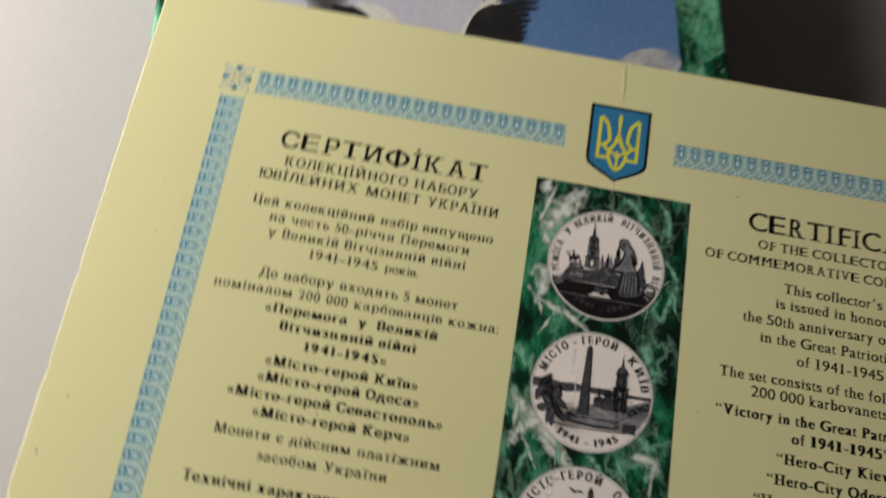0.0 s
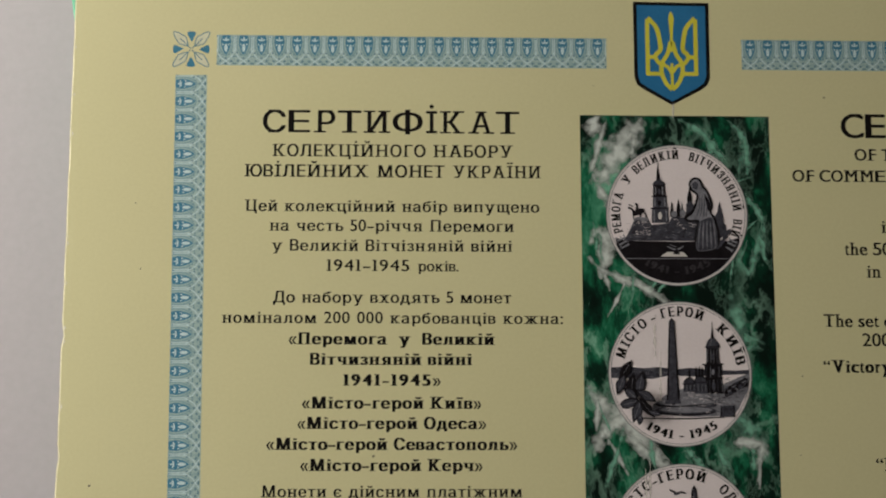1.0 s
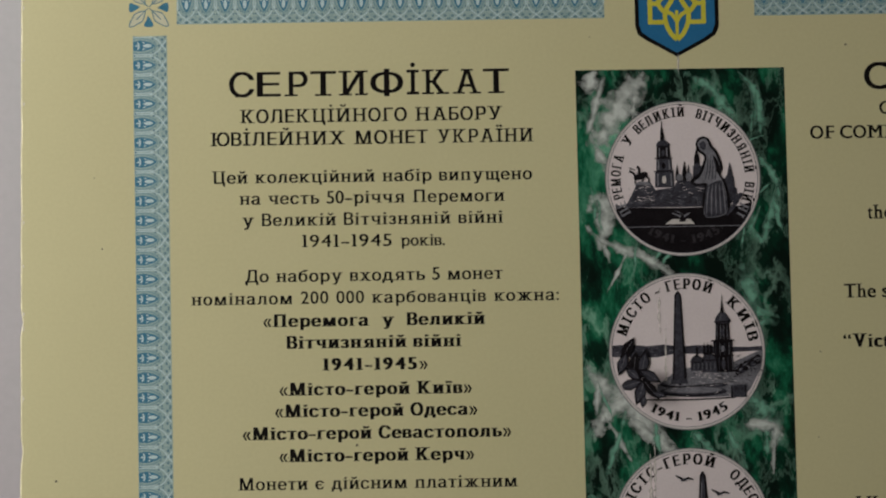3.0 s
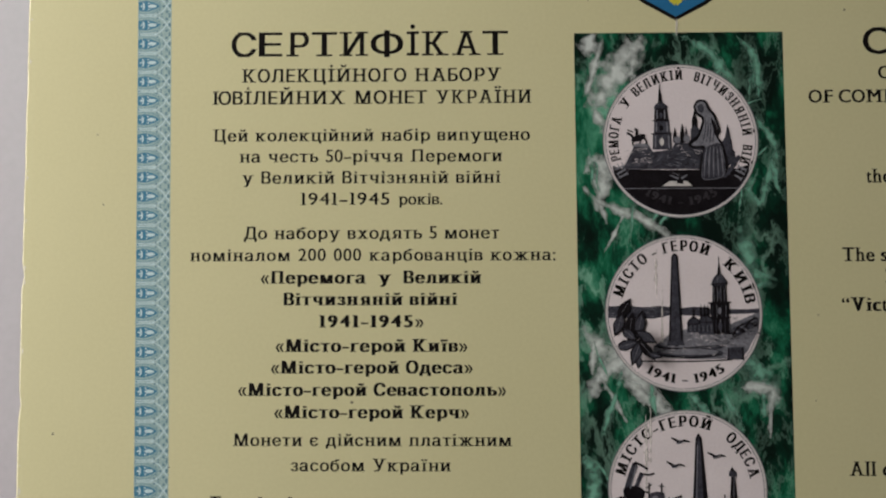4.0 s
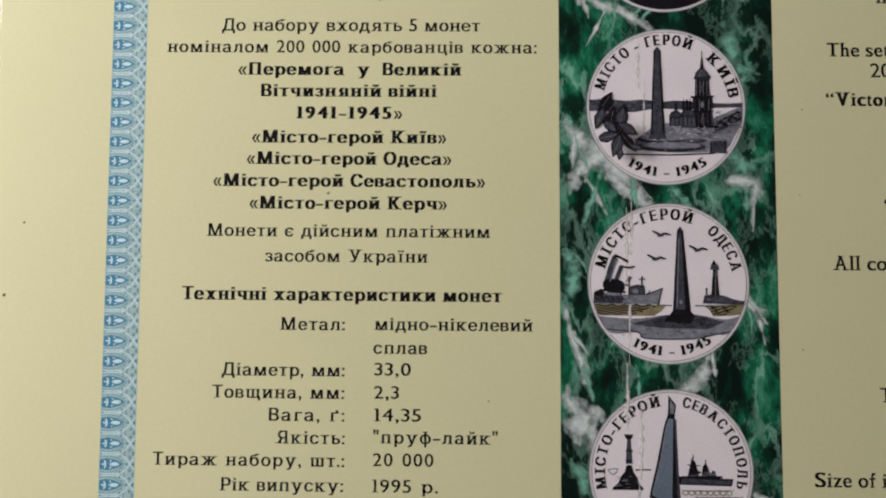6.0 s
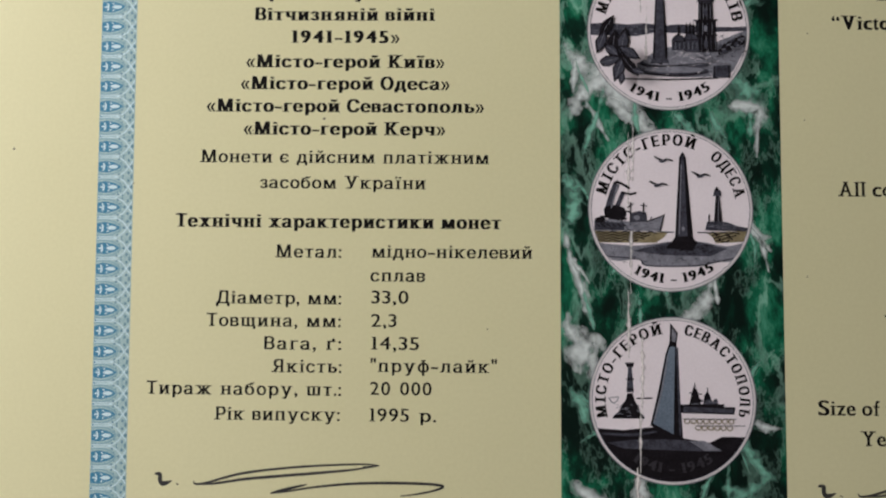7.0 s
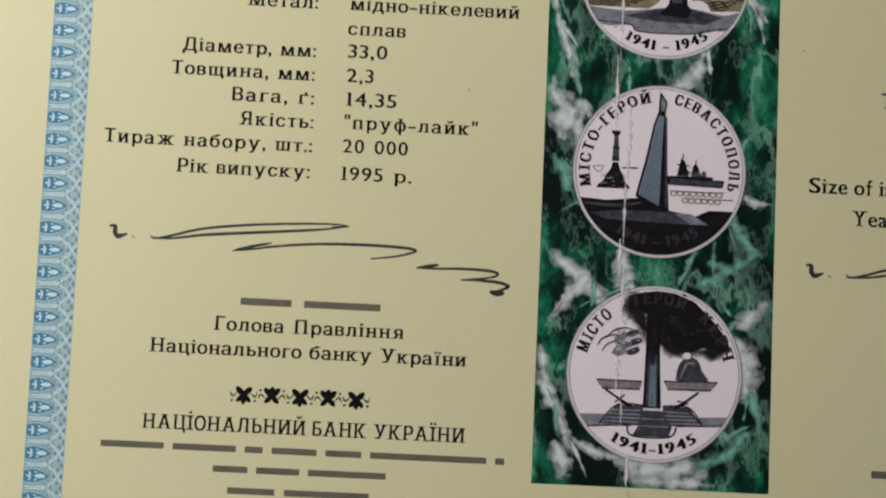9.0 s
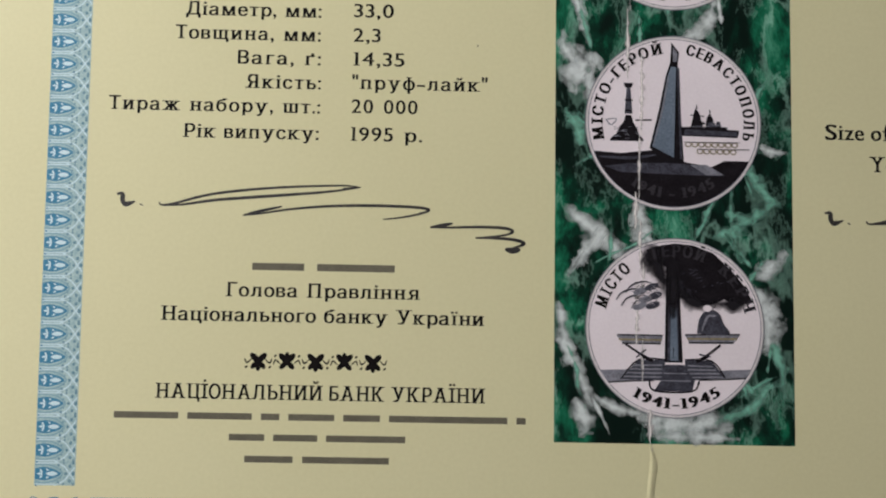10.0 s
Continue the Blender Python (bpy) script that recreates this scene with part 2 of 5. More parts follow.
def block(x0, y0, z0, x1, y1, z1, material, name, bevel=0.0):
    """A bevelled slab between two corners, in millimetres, as a mesh."""
    b = bmesh.new()
    bmesh.ops.create_cube(b, size=1)
    for v in b.verts:
        v.co = Vector(((x0 + x1) / 2 + v.co.x * (x1 - x0), (y0 + y1) / 2 + v.co.y * (y1 - y0), (z0 + z1) / 2 + v.co.z * (z1 - z0))) * M
    if bevel:
        bmesh.ops.bevel(b, geom=b.edges[:], offset=bevel * M, segments=3, profile=0.5, affect="EDGES")
    me = bpy.data.meshes.new(name)
    b.to_mesh(me)
    b.free()
    me.materials.append(material)
    return me


# ---- lettering: the built-in font, thinned and then broadened sideways, with serifs ----
GLYPHS = {}
probe_curve = bpy.data.curves.new("probe", "FONT")
probe_curve.resolution_u, probe_curve.dimensions, probe_curve.fill_mode = 4, "2D", "NONE"
probe = new("probe", probe_curve)


def loops_of(me):
    """The closed outlines of a mesh of edges, as lists of places."""
    near = {}
    for e in me.edges:
        a, b = e.vertices
        near.setdefault(a, []).append(b)
        near.setdefault(b, []).append(a)
    seen, out = set(), []
    for start in sorted(near):
        if start in seen:
            continue
        loop, at = [], start
        while at is not None and at not in seen:
            seen.add(at)
            loop.append(tuple(me.vertices[at].co[:2]))
            at = next((n for n in near[at] if n not in seen), None)
        if len(loop) > 2:
            out.append(loop)
    return out


def within(p, loop):
    """Whether the loop winds round the place p."""
    turns = 0
    for (xa, ya), (xb, yb) in zip(loop, loop[1:] + loop[:1]):
        if (ya > p[1]) != (yb > p[1]) and p[0] < (xb - xa) * (p[1] - ya) / (yb - ya) + xa:
            turns += 1 if yb > ya else -1
    return turns != 0


def filled(group):
    """Triangles over an outline, its own overlaps kept and its holes left open."""
    from mathutils.geometry import delaunay_2d_cdt
    flat = [Vector(p) for g in group for p in g]
    edges, base = [], 0
    for g in group:
        edges += [(base + k, base + (k + 1) % len(g)) for k in range(len(g))]
        base += len(g)
    vs, _, fs, *_ = delaunay_2d_cdt(flat, edges, [], 0, 1e-5)
    out = []
    for f in fs:
        mid = sum((vs[k] for k in f), Vector((0, 0))) / len(f)
        if within(mid, group[0]) and not any(within(mid, h) for h in group[1:]):
            out.append(tuple(f))
    return [tuple(v) for v in vs], out


def glyph(ch, bold):
    """Corners and faces of one letter in units of the capital's height, its left side at 0, and its width."""
    if (ch, bold) in GLYPHS:
        return GLYPHS[ch, bold]
    probe_curve.body = ch
    bpy.context.view_layer.update()
    outline_mesh = probe.evaluated_get(bpy.context.evaluated_depsgraph_get()).to_mesh() if ch != " " else None
    loops = loops_of(outline_mesh) if outline_mesh else []
    cyr = ord(ch) >= 0x400
    cap, xh = (0.729, 0.545) if cyr else (0.684, 0.449)
    dense = [a + [((p[0] + q[0]) / 2, (p[1] + q[1]) / 2) for p, q in zip(a, a[1:] + a[:1])] for a in loops]
    holes = [k for k, a in enumerate(dense) if any(j != k and all(within(p, b) for p in a) for j, b in enumerate(loops))]
    spread = (0.018 if bold == "fine" else 0.058 if bold else 0.014 if ch.isdigit() else 0.026) if ch.isalnum() else 0.016
    reach = 0.12 if bold == "fine" else 0.10 if ch.isupper() else 0.07
    verts, faces = [], []
    layer = 0
    for k, loop in enumerate(loops):
        if k in holes:
            continue
        group = [loop] + [loops[h] for h in holes if all(within(p, loop) for p in loops[h])]
        flat, tris = filled(group)
        for c in (-1, 0, 1):
            base = len(verts)
            verts += [(x + c * spread, y, 0.0006 * layer) for x, y in flat]
            faces += [tuple(base + i for i in t) for t in tris]
            layer += 1
        for (xa, ya), (xb, yb) in zip(loop, loop[1:] + loop[:1]):
            if abs(ya - yb) < 0.004 and 0.04 < abs(xa - xb) < 0.13 and ch.isalpha() or (ch == "1" and abs(ya - yb) < 0.004):
                for level, up in ((0.0, 1), (cap, -1), (xh, -1)):
                    if abs(ya - level) < 0.012:
                        x0, x1 = min(xa, xb) - spread - reach, max(xa, xb) + spread + reach
                        if ch == "1" and up < 0:
                            x1 = max(xa, xb)
                        lo, hi = min(ya, ya + up * 0.052), max(ya, ya + up * 0.052)
                        base = len(verts)
                        verts += [(x0, lo, 0.0006 * layer), (x1, lo, 0.0006 * layer), (x1, hi, 0.0006 * layer), (x0, hi, 0.0006 * layer)]
                        faces.append((base, base + 1, base + 2, base + 3))
                        layer += 1
    tall = 0.93 if cyr and ch.islower() else 1.0
    if verts:
        left, right = min(v[0] for v in verts), max(v[0] for v in verts)
        verts = [((x - left) / cap, y / cap * tall, z) for x, y, z in verts]
        wide = (right - left) / cap
        if ch == "-":
            verts, wide = [(1.45 * x, y, z) for x, y, z in verts], 1.45 * wide
    else:
        wide = 0.42
    GLYPHS[ch, bold] = (verts, faces, wide)
    return GLYPHS[ch, bold]


def put_glyph(ink, ch, bold, x, y, size, stretch, z, material, turn=0.0):
    vs, fs, wide = glyph(ch, bold)
    base, s = len(ink.v), ink.slot(material)
    c, sn = math.cos(turn), math.sin(turn)
    for a, b, h in vs:
        a, b = a * size * stretch, b * size
        ink.place((x + c * a - sn * b, y + sn * a + c * b), z + h)
    ink.f += [tuple(base + i for i in f) for f in fs]
    ink.m += [s] * len(fs)


def spread_line(runs, y, cap, parent, bold=False):
    """One printed line of words or letters, each fitted between its own two ends: (text, x0, x1)."""
    ink = Ink()
    bold = "fine" if cap > 3 else bold
    for body, x0, x1 in runs:
        widths = [glyph(ch, bold)[2] for ch in body]
        gap = 0.10 * cap if len(body) > 1 else 0.0
        stretch = (x1 - x0 - gap * (len(body) - 1)) / (sum(widths) * cap)
        x = x0
        for ch, w in zip(body, widths):
            put_glyph(ink, ch, bold, x, y, cap, stretch, 0.03, BLACK)
            if ch == "І":
                ink.oval(x + w * cap * stretch / 2, y + 1.2 * cap, 0.10 * cap, 0.10 * cap, 0.034, BLACK, 0, 8)
            x += w * cap * stretch + gap
    return part("text_line", ink, parent)


# widths of a book roman, in thousandths of its size
ROMAN = {ch: w for w, chars in ((278, "ijlt"), (333, "frI'-"), (389, "sJ"), (444, "acez“”"), (500, "bdghknopquvxy0123456789"), (556, "FPS"), (611, "ELTZ"), (667, "BCR"), (722, "wADGHKNOQUVXY"), (778, "m"), (889, "M"), (944, "W"), (250, " .,")) for ch in chars}


def roman_line(body, x0, y, cap, bold, parent):
    """One printed line that runs on from x0 with the even widths of a book roman."""
    ink = Ink()
    size = cap / 0.662 * (1.03 if bold else 1.0)
    style = "fine" if cap > 3 else bold
    x = x0 - 0.02 * size
    for ch in body:
        step = ROMAN[ch] / 1000 * size
        wide = glyph(ch, style)[2] * cap
        room = step - (0.06 if ch in "-'“”" else 0.035) * size
        stretch = room / wide
        widest = 1.1 if ch in "'“”" else 1.2 if ch in "1iIl" else 1.35
        if stretch > widest:
            stretch, room = widest, wide * widest
        put_glyph(ink, ch, style, x + (step - room) / 2, y, cap, stretch, 0.03, BLACK)
        x += step
    return part("text_line", ink, parent)


def line_of_text(body, x0, x1, y, cap, bold=False, material=BLACK, parent=None, slope=0.0):
    """One printed line from x0 to x1 on the baseline y."""
    ink = Ink()
    bold = "fine" if cap > 3 else bold
    widths = [glyph(ch, bold)[2] for ch in body]
    stretch = 0.98
    natural = sum(widths) * cap * stretch
    gap = (x1 - x0 - natural) / (len(body) - 1)
    if not 0.05 * cap <= gap <= 0.17 * cap:
        gap = min(max(gap, 0.05 * cap), 0.17 * cap)
        stretch = (x1 - x0 - gap * (len(body) - 1)) / (sum(widths) * cap)
    x = x0
    for ch, w in zip(body, widths):
        put_glyph(ink, ch, bold, x, y + slope * (x - x0), cap, stretch, 0.03, material)
        if ch == "І" and body.isupper():
            ink.oval(x + w * cap * stretch / 2, y + 1.2 * cap, 0.10 * cap, 0.10 * cap, 0.034, material, 0, 8)
        x += w * cap * stretch + gap
    return part("text_line", ink, parent)


def bars(words, x0, x1, y, cap, parent, fill=0.5):
    """Plain bars in place of words: their shares of the line's length, with gaps."""
    ink = Ink()
    total = sum(words) + 1.0 * (len(words) - 1)
    x = x0
    for w in words:
        wide = w / total * (x1 - x0)
        ink.rect(x, y + 0.08 * cap, x + wide, y + (0.08 + fill) * cap, 0.03, FADED)
        x += wide + (x1 - x0) / total
    return part("text_bar", ink, parent)


def ring_text(ink, body, a0, a1, r, cap, z, material, bold=True, inward=False):
    """Letters on a circle from a0 to a1 degrees: heads outward, or heads inward along the foot of a coin."""
    widths = [glyph(ch, bold)[2] * (1.0 if ch != " " else 0.9) for ch in body]
    span, total = a1 - a0, sum(widths) + 0.16 * (len(body) - 1)
    run = 0.0
    for ch, w in zip(body, widths):
        a = radians(a0 + span * (run + w / 2) / total)
        turn = a + math.pi / 2 if inward else a - math.pi / 2
        size = abs(radians(span)) * r / total
        half = w * size / 2
        x, y = r * math.cos(a) - half * math.cos(turn), r * math.sin(a) - half * math.sin(turn)
        put_glyph(ink, ch, bold, x, y, cap, size / cap, z, material, turn)
        run += w + 0.16


# ---- the table, and an unseen room added round it to bounce light ----
def wall(name, x0, y0, x1, y1, z0=-780, z1=1700):
    return tagged(new(name, block(x0, y0, z0, x1, y1, z1, WALL, name)), "plain pale wall, unseen, added round the table", "wall", kind="structure")


tagged(new("floor", block(-500, -1500, -830, 2100, 1500, -780, FLOOR, "floor")), "plain brown floor, unseen, added under the table", "floor", kind="structure")
tagged(new("ceiling", block(-500, -1500, 1700, 2100, 1500, 1750, WALL, "ceiling")), "plain pale ceiling, unseen, added above the table", "ceiling", kind="structure")
wall("unseen_wall_north", -500, 1500, 2100, 1600)
wall("unseen_wall_south", -500, -1600, 2100, -1500)
wall("unseen_wall_east", 2100, -1600, 2200, 1600)
# an added wall out of view, left open where the area lamp stands
west = tagged(new("unseen_wall_west"), "plain pale wall, unseen, added with an opening for the lamp", "wall", kind="structure")
for box in ((-1500, -115, -780, 1700), (265, 1500, -780, 1700), (-115, 265, -780, 10), (-115, 265, 260, 1700)):
    part("unseen_wall_panel", block(-500, box[0], box[2], -400, box[1], box[3], WALL, "unseen_wall_panel"), west)

table = tagged(new("table"), "pale lilac-grey smooth table top under the box", "table")
part("tabletop", block(-395, -560, TABLE_Z - 28, 800, 700, TABLE_Z, TABLE, "tabletop", 3), table)
for lx in (-350, 740):
    for ly in (-500, 640):
        part("leg", block(lx - 28, ly - 28, -780, lx + 28, ly + 28, TABLE_Z - 28, LEG, "leg", 3), table)

# ---- the presentation box under the certificate ----
coin_box = tagged(new("coin_box"), "green marbled gift box with a blue sky picture on its lid", "gift box")
BOX_W, BOX_H = 126.7, 222.0


def make_box(owner):
    part("body", block(1.5, 1.5, 0, BOX_W - 1.5, BOX_H - 1.5, 17, BOX_MARBLE, "body", 1.2), owner)
    part("lid", block(0, 0, 12, BOX_W, BOX_H, 29.9, BOX_MARBLE, "lid", 1.0), owner, "green marbled lid")
    pic = Ink()
    pic.rect(11, 11, BOX_W - 11, BOX_H - 11, 29.94, SKY_PRINT)
    picture = part("picture", pic, owner, "glossy printed blue sky picture")
    haze = Ink()
    haze.poly(spline([(11, 100), (40, 104), (70, 118), (76, 140), (72, 158), (77, 180), (74, 211), (11, 211), (11, 100)], 5), 29.96, HAZE_PRINT)
    part("pale_sky", haze, picture)
    for k, (x, y, rx, ry) in enumerate(((101, 140, 14, 5), (109, 144, 7, 4), (92, 137, 9, 3), (30, 186, 14, 6))):
        cloud = Ink()
        cloud.oval(x, y, rx, ry, 29.98 + 0.004 * k, CLOUD, 8)
        part("cloud", cloud, picture)
    white = Ink()
    white.poly(spline([(44, 157), (51, 155), (56, 147), (58, 138), (64, 138), (66, 148), (70, 156), (75, 160), (77, 152), (72, 140), (64, 128), (56, 128), (50, 140), (44, 157)], 5), 30.02, PLUME_WHITE)
    part("white_shape", white, picture)
    rng = random.Random(5)
    for side, ax, ay in ((-1, 43, 156), (1, 74, 158)):
        black = Ink()
        black.poly(spline([(ax, ay), (ax + side * 5, ay - 1), (ax + side * 6, ay - 10), (ax - side * 1, ay - 16), (ax - side * 9, ay - 20), (ax - side * 7, ay - 11), (ax - side * 4, ay - 3), (ax, ay)], 4), 30.05, PLUME_BLACK)
        for k in range(8):
            y = ay + 2 - 1.6 * k
            black.stroke([(ax + side * (1 - 0.3 * k), y - 1), (ax + side * (6 - 0.3 * k), y), (ax + side * (10.5 - 0.5 * k + rng.uniform(-0.8, 0.8)), y + 0.6)], 1.3, 30.07 + 0.002 * k, PLUME_BLACK, taper=True)
        part("black_shape", black, picture)


make_box(coin_box)
coin_box.matrix_world = Matrix.Translation((-0.0639, -0.1266, TABLE_Z * M)) @ Matrix.Rotation(radians(9.0), 4, "Z")

# ---- the certificate ----
certificate = tagged(new("certificate"), "cream folded card certificate with blue borders and printed coins", "certificate")
LEFT, RIGHT, TOP, BOTTOM, FOLD = -86.0, 118.4, 31.6, -173.0, 16.15


def leaf(name, x0, x1, worn):
    """Half of the card: a thin sheet with a rubbed outer edge and rounded outer corners."""
    rng = random.Random(int(abs(x0)))
    corner = 3.2
    pts = []
    side = -1 if worn == "left" else 1
    n = 90
    outer, inner = (x0, x1) if side < 0 else (x1, x0)
    pts.append((inner, TOP))
    for k in range(12):
        pts.append((inner + (outer - side * corner - inner) * (k + 1) / 13, TOP + rng.uniform(-0.05, 0.05)))
    for k in range(7):
        a = math.pi / 2 * k / 6
        pts.append((outer - side * corner + side * corner * math.sin(a), TOP - corner + corner * math.cos(a) + rng.uniform(-0.06, 0.06)))
    for k in range(1, n):
        y = TOP - corner + (BOTTOM - TOP + 2 * corner) * k / n
        dent = rng.uniform(-0.06, 0.06) - (0.35 if rng.random() < 0.05 else 0)
        pts.append((outer + side * dent, y))
    for k in range(7):
        a = math.pi / 2 * k / 6
        pts.append((outer - side * corner + side * corner * math.cos(a), BOTTOM + corner - corner * math.sin(a)))
    pts.append((inner, BOTTOM))
    if side > 0:
        pts.reverse()
    ink = Ink()
    inset = [(x + (0.28 if abs(x - outer) < 1.0 else 0) * -side, y - (0.22 if y > TOP - 1.5 else 0)) for x, y in pts]
    ink.poly(inset, PAPER_TOP, CREAM)
    core, base, m = ink.slot(EDGE), len(ink.v), len(pts)
    for p in pts:
        ink.place(p, -0.18)
    for p in pts:
        ink.place(p, -0.5)
    for k in range(m):
        j = (k + 1) % m
        ink.f += [(k, base + k, base + j, j), (base + k, base + m + k, base + m + j, base + j)]
        ink.m += [core, core]
    ink.f.append(tuple(base + m + k for k in reversed(range(m))))
    ink.m.append(core)
    return part(name, ink, certificate)


leaf("left_leaf", LEFT, FOLD, "left")
leaf("right_leaf", FOLD, RIGHT, "right")
ink = Ink()
rng = random.Random(21)
inner, outer = [], []
for k in range(9):
    a = math.pi / 2 * (1 + k / 8)
    outer.append((LEFT + 3.35 + 2.95 * math.cos(a), TOP - 3.35 + 2.95 * math.sin(a)))
    r = 2.95 - (0.9 * math.sin(math.pi * k / 8) + 0.06) * rng.uniform(0.6, 1.1)
    inner.append((LEFT + 3.35 + r * math.cos(a), TOP - 3.35 + r * math.sin(a)))
ink.poly(outer + inner[::-1], 0.02, CORE)
part("worn_corner", ink, certificate, "white rubbed card corner")
for k in range(16):
    y, d = rng.uniform(-95, 25), rng.uniform(0.3, 1.6)
    ink = Ink()
    ink.poly([(LEFT + 0.36, y), (LEFT + 0.36 + rng.uniform(0.15, 0.45), y - 0.4 * d), (LEFT + 0.36 + rng.uniform(0.05, 0.3), y - 0.7 * d), (LEFT + 0.36, y - d)], 0.02, CORE)
    part("edge_chip", ink, certificate, "rubbed chip on the card's edge")

# blue border: a field, with one motif repeated along it
STEP, DEEP = 3.02, 5.3


def motif_mesh():
    """A dark drop with a pale bud and lobes, pale dividing lines, crossing curves and beads; its foot at y = 0."""
    k = Ink()
    w = STEP / 2
    k.poly(spline([(-0.80 * w, DEEP), (-0.82 * w, 3.9), (-0.62 * w, 2.5), (0, 1.55), (0.62 * w, 2.5), (0.82 * w, 3.9), (0.80 * w, DEEP)], 3), 0.045, TEAL)
    k.poly(spline([(-0.70 * w, DEEP), (-0.72 * w, 3.9), (-0.54 * w, 2.7), (0, 1.8), (0.54 * w, 2.7), (0.72 * w, 3.9), (0.70 * w, DEEP)], 3), 0.052, SKYBLUE)
    k.poly(spline([(-0.40 * w, DEEP - 0.06), (-0.56 * w, 4.4), (-0.50 * w, 3.4), (-0.26 * w, 2.35), (0, 1.85), (0.26 * w, 2.35), (0.50 * w, 3.4), (0.56 * w, 4.4), (0.40 * w, DEEP - 0.06)], 3), 0.060, BLUE)
    k.poly(spline([(0, 3.85), (-0.27, 3.3), (-0.25, 2.7), (0, 2.3), (0.25, 2.7), (0.27, 3.3), (0, 3.85)], 3), 0.068, PALE)
    for a in (-62, 0, 62):
        k.oval(math.sin(radians(a)) * -0.36, 4.22 + 0.42 * math.cos(radians(a)), 0.14, 0.34, 0.074, PALE, a, 8)
    for s in (-1, 1):
        k.oval(s * 0.50, 3.62, 0.11, 0.22, 0.076, PALE, s * -30, 6)
        k.oval(s * 0.62, DEEP - 0.28, 0.13, 0.18, 0.077, BLUE, 0, 6)
        k.stroke([(s * 0.90 * w, DEEP - 0.1), (s * 0.90 * w, 2.6)], 0.14, 0.079, PALE)
        k.oval(s * (w - 0.02), DEEP - 0.25, 0.10, 0.16, 0.081, BLUE, 0, 6)
        k.stroke([(s * w, 2.7), (s * 0.62 * w, 1.5), (0, 0.75), (-s * 0.55 * w, 0.12)], 0.16, 0.083 + 0.003 * s, PALE)
        for x, y, r in ((0.74, 2.2, 0.20), (0.88, 1.55, 0.16), (0.40, 1.9, 0.12), (0.62, 0.75, 0.24), (0.90, 0.30, 0.20)):
            k.oval(s * x * w, y, r, 0.9 * r, 0.090, BEAD, 0, 6)
    k.oval(0, 0.28, 0.30, 0.22, 0.092, BEAD, 0, 8)
    k.oval(0, 1.25, 0.22, 0.20, 0.092, BEAD, 0, 6)
    return k.mesh("border_motif")


MOTIF = motif_mesh()


def border(x, y, turn, count):
    """A strip that runs from (x, y), its inner edge, along the given direction."""
    ink = Ink()
    ink.rect(0, 0, count * STEP, DEEP, 0.035, SKYBLUE)
    strip = part("border_strip", ink, certificate, "pale blue ornamental border strip")
    strip.matrix_basis = Matrix.Translation((x * M, y * M, 0)) @ Matrix.Rotation(radians(turn), 4, "Z")
    for k in range(count):
        m = part("border_motif", MOTIF, strip)
        m.location = ((k + 0.5) * STEP * M, 0, 0)
    return strip


border(-61.75, 8.15, 0, 22)
border(28.0, 8.15, 0, 22)
left_border = border(-63.25, -147.6, 90, 51)
left_border.matrix_basis = Matrix.Translation((-0.0617, -0.1476, 0)) @ Matrix.Rotation(radians(90.6), 4, "Z")
bottom_border = border(-59.6, -154.4, 0, 22)


def corner_flower(x, y):
    k = Ink((x, y))
    for a in range(0, 360, 90):
        c, s = math.cos(radians(a)), math.sin(radians(a))
        turned = lambda p: (p[0] * c - p[1] * s, p[0] * s + p[1] * c)
        k.poly([turned(p) for p in spline([(0.1, 1.3), (-0.45, 2.1), (-0.75, 2.9), (0, 3.1), (0.75, 2.9), (0.45, 2.1), (0.1, 1.3)], 2)], 0.04, BLUE)
        leaf_line = [turned(p) for p in ((0.5, 0.5), (0.9, 2.0), (1.6, 2.5), (2.3, 2.9), (3.0, 3.0), (2.9, 2.3), (2.5, 1.6), (2.0, 0.9), (0.5, 0.5))]
        k.poly(spline(leaf_line, 3), 0.038, LOBE)
        k.stroke(leaf_line, 0.17, 0.05, BEAD)
        k.stroke([turned((0.1, 0.1)), turned((1.9, 1.9))], 0.42, 0.055 + a * 1e-5, BEAD, taper=True)
    return part("corner_flower", k, certificate, "blue four-petalled corner flower")


corner_flower(-66.1, 10.9)
corner_flower(-64.3, -152.2)

# shield
outline = [(9.4, 20.0), (22.5, 19.9), (22.45, 6.6), (21.9, 5.3), (20.6, 4.4), (15.85, 1.9), (11.2, 4.5), (9.9, 5.4), (9.45, 6.7)]
ink = Ink()
ink.poly(outline, 0.05, BLACK)
emblem = part("emblem", ink, certificate, "blue shield with a yellow trident and black outline")
ink = Ink()
ink.poly([(15.95 + (x - 15.95) * 0.905, 11.3 + (y - 11.3) * 0.935) for x, y in outline], 0.06, SHIELD)
part("shield", ink, emblem)
ink = Ink((15.95, 0))
z = 0.07
ink.poly(spline([(-0.05, 18.4), (-0.45, 17.3), (-0.35, 15.4), (-0.25, 13.6), (-0.55, 11.9), (0, 11.2), (0.55, 11.9), (0.25, 13.6), (0.35, 15.4), (0.45, 17.3), (-0.05, 18.4)], 3), z, YELLOW)
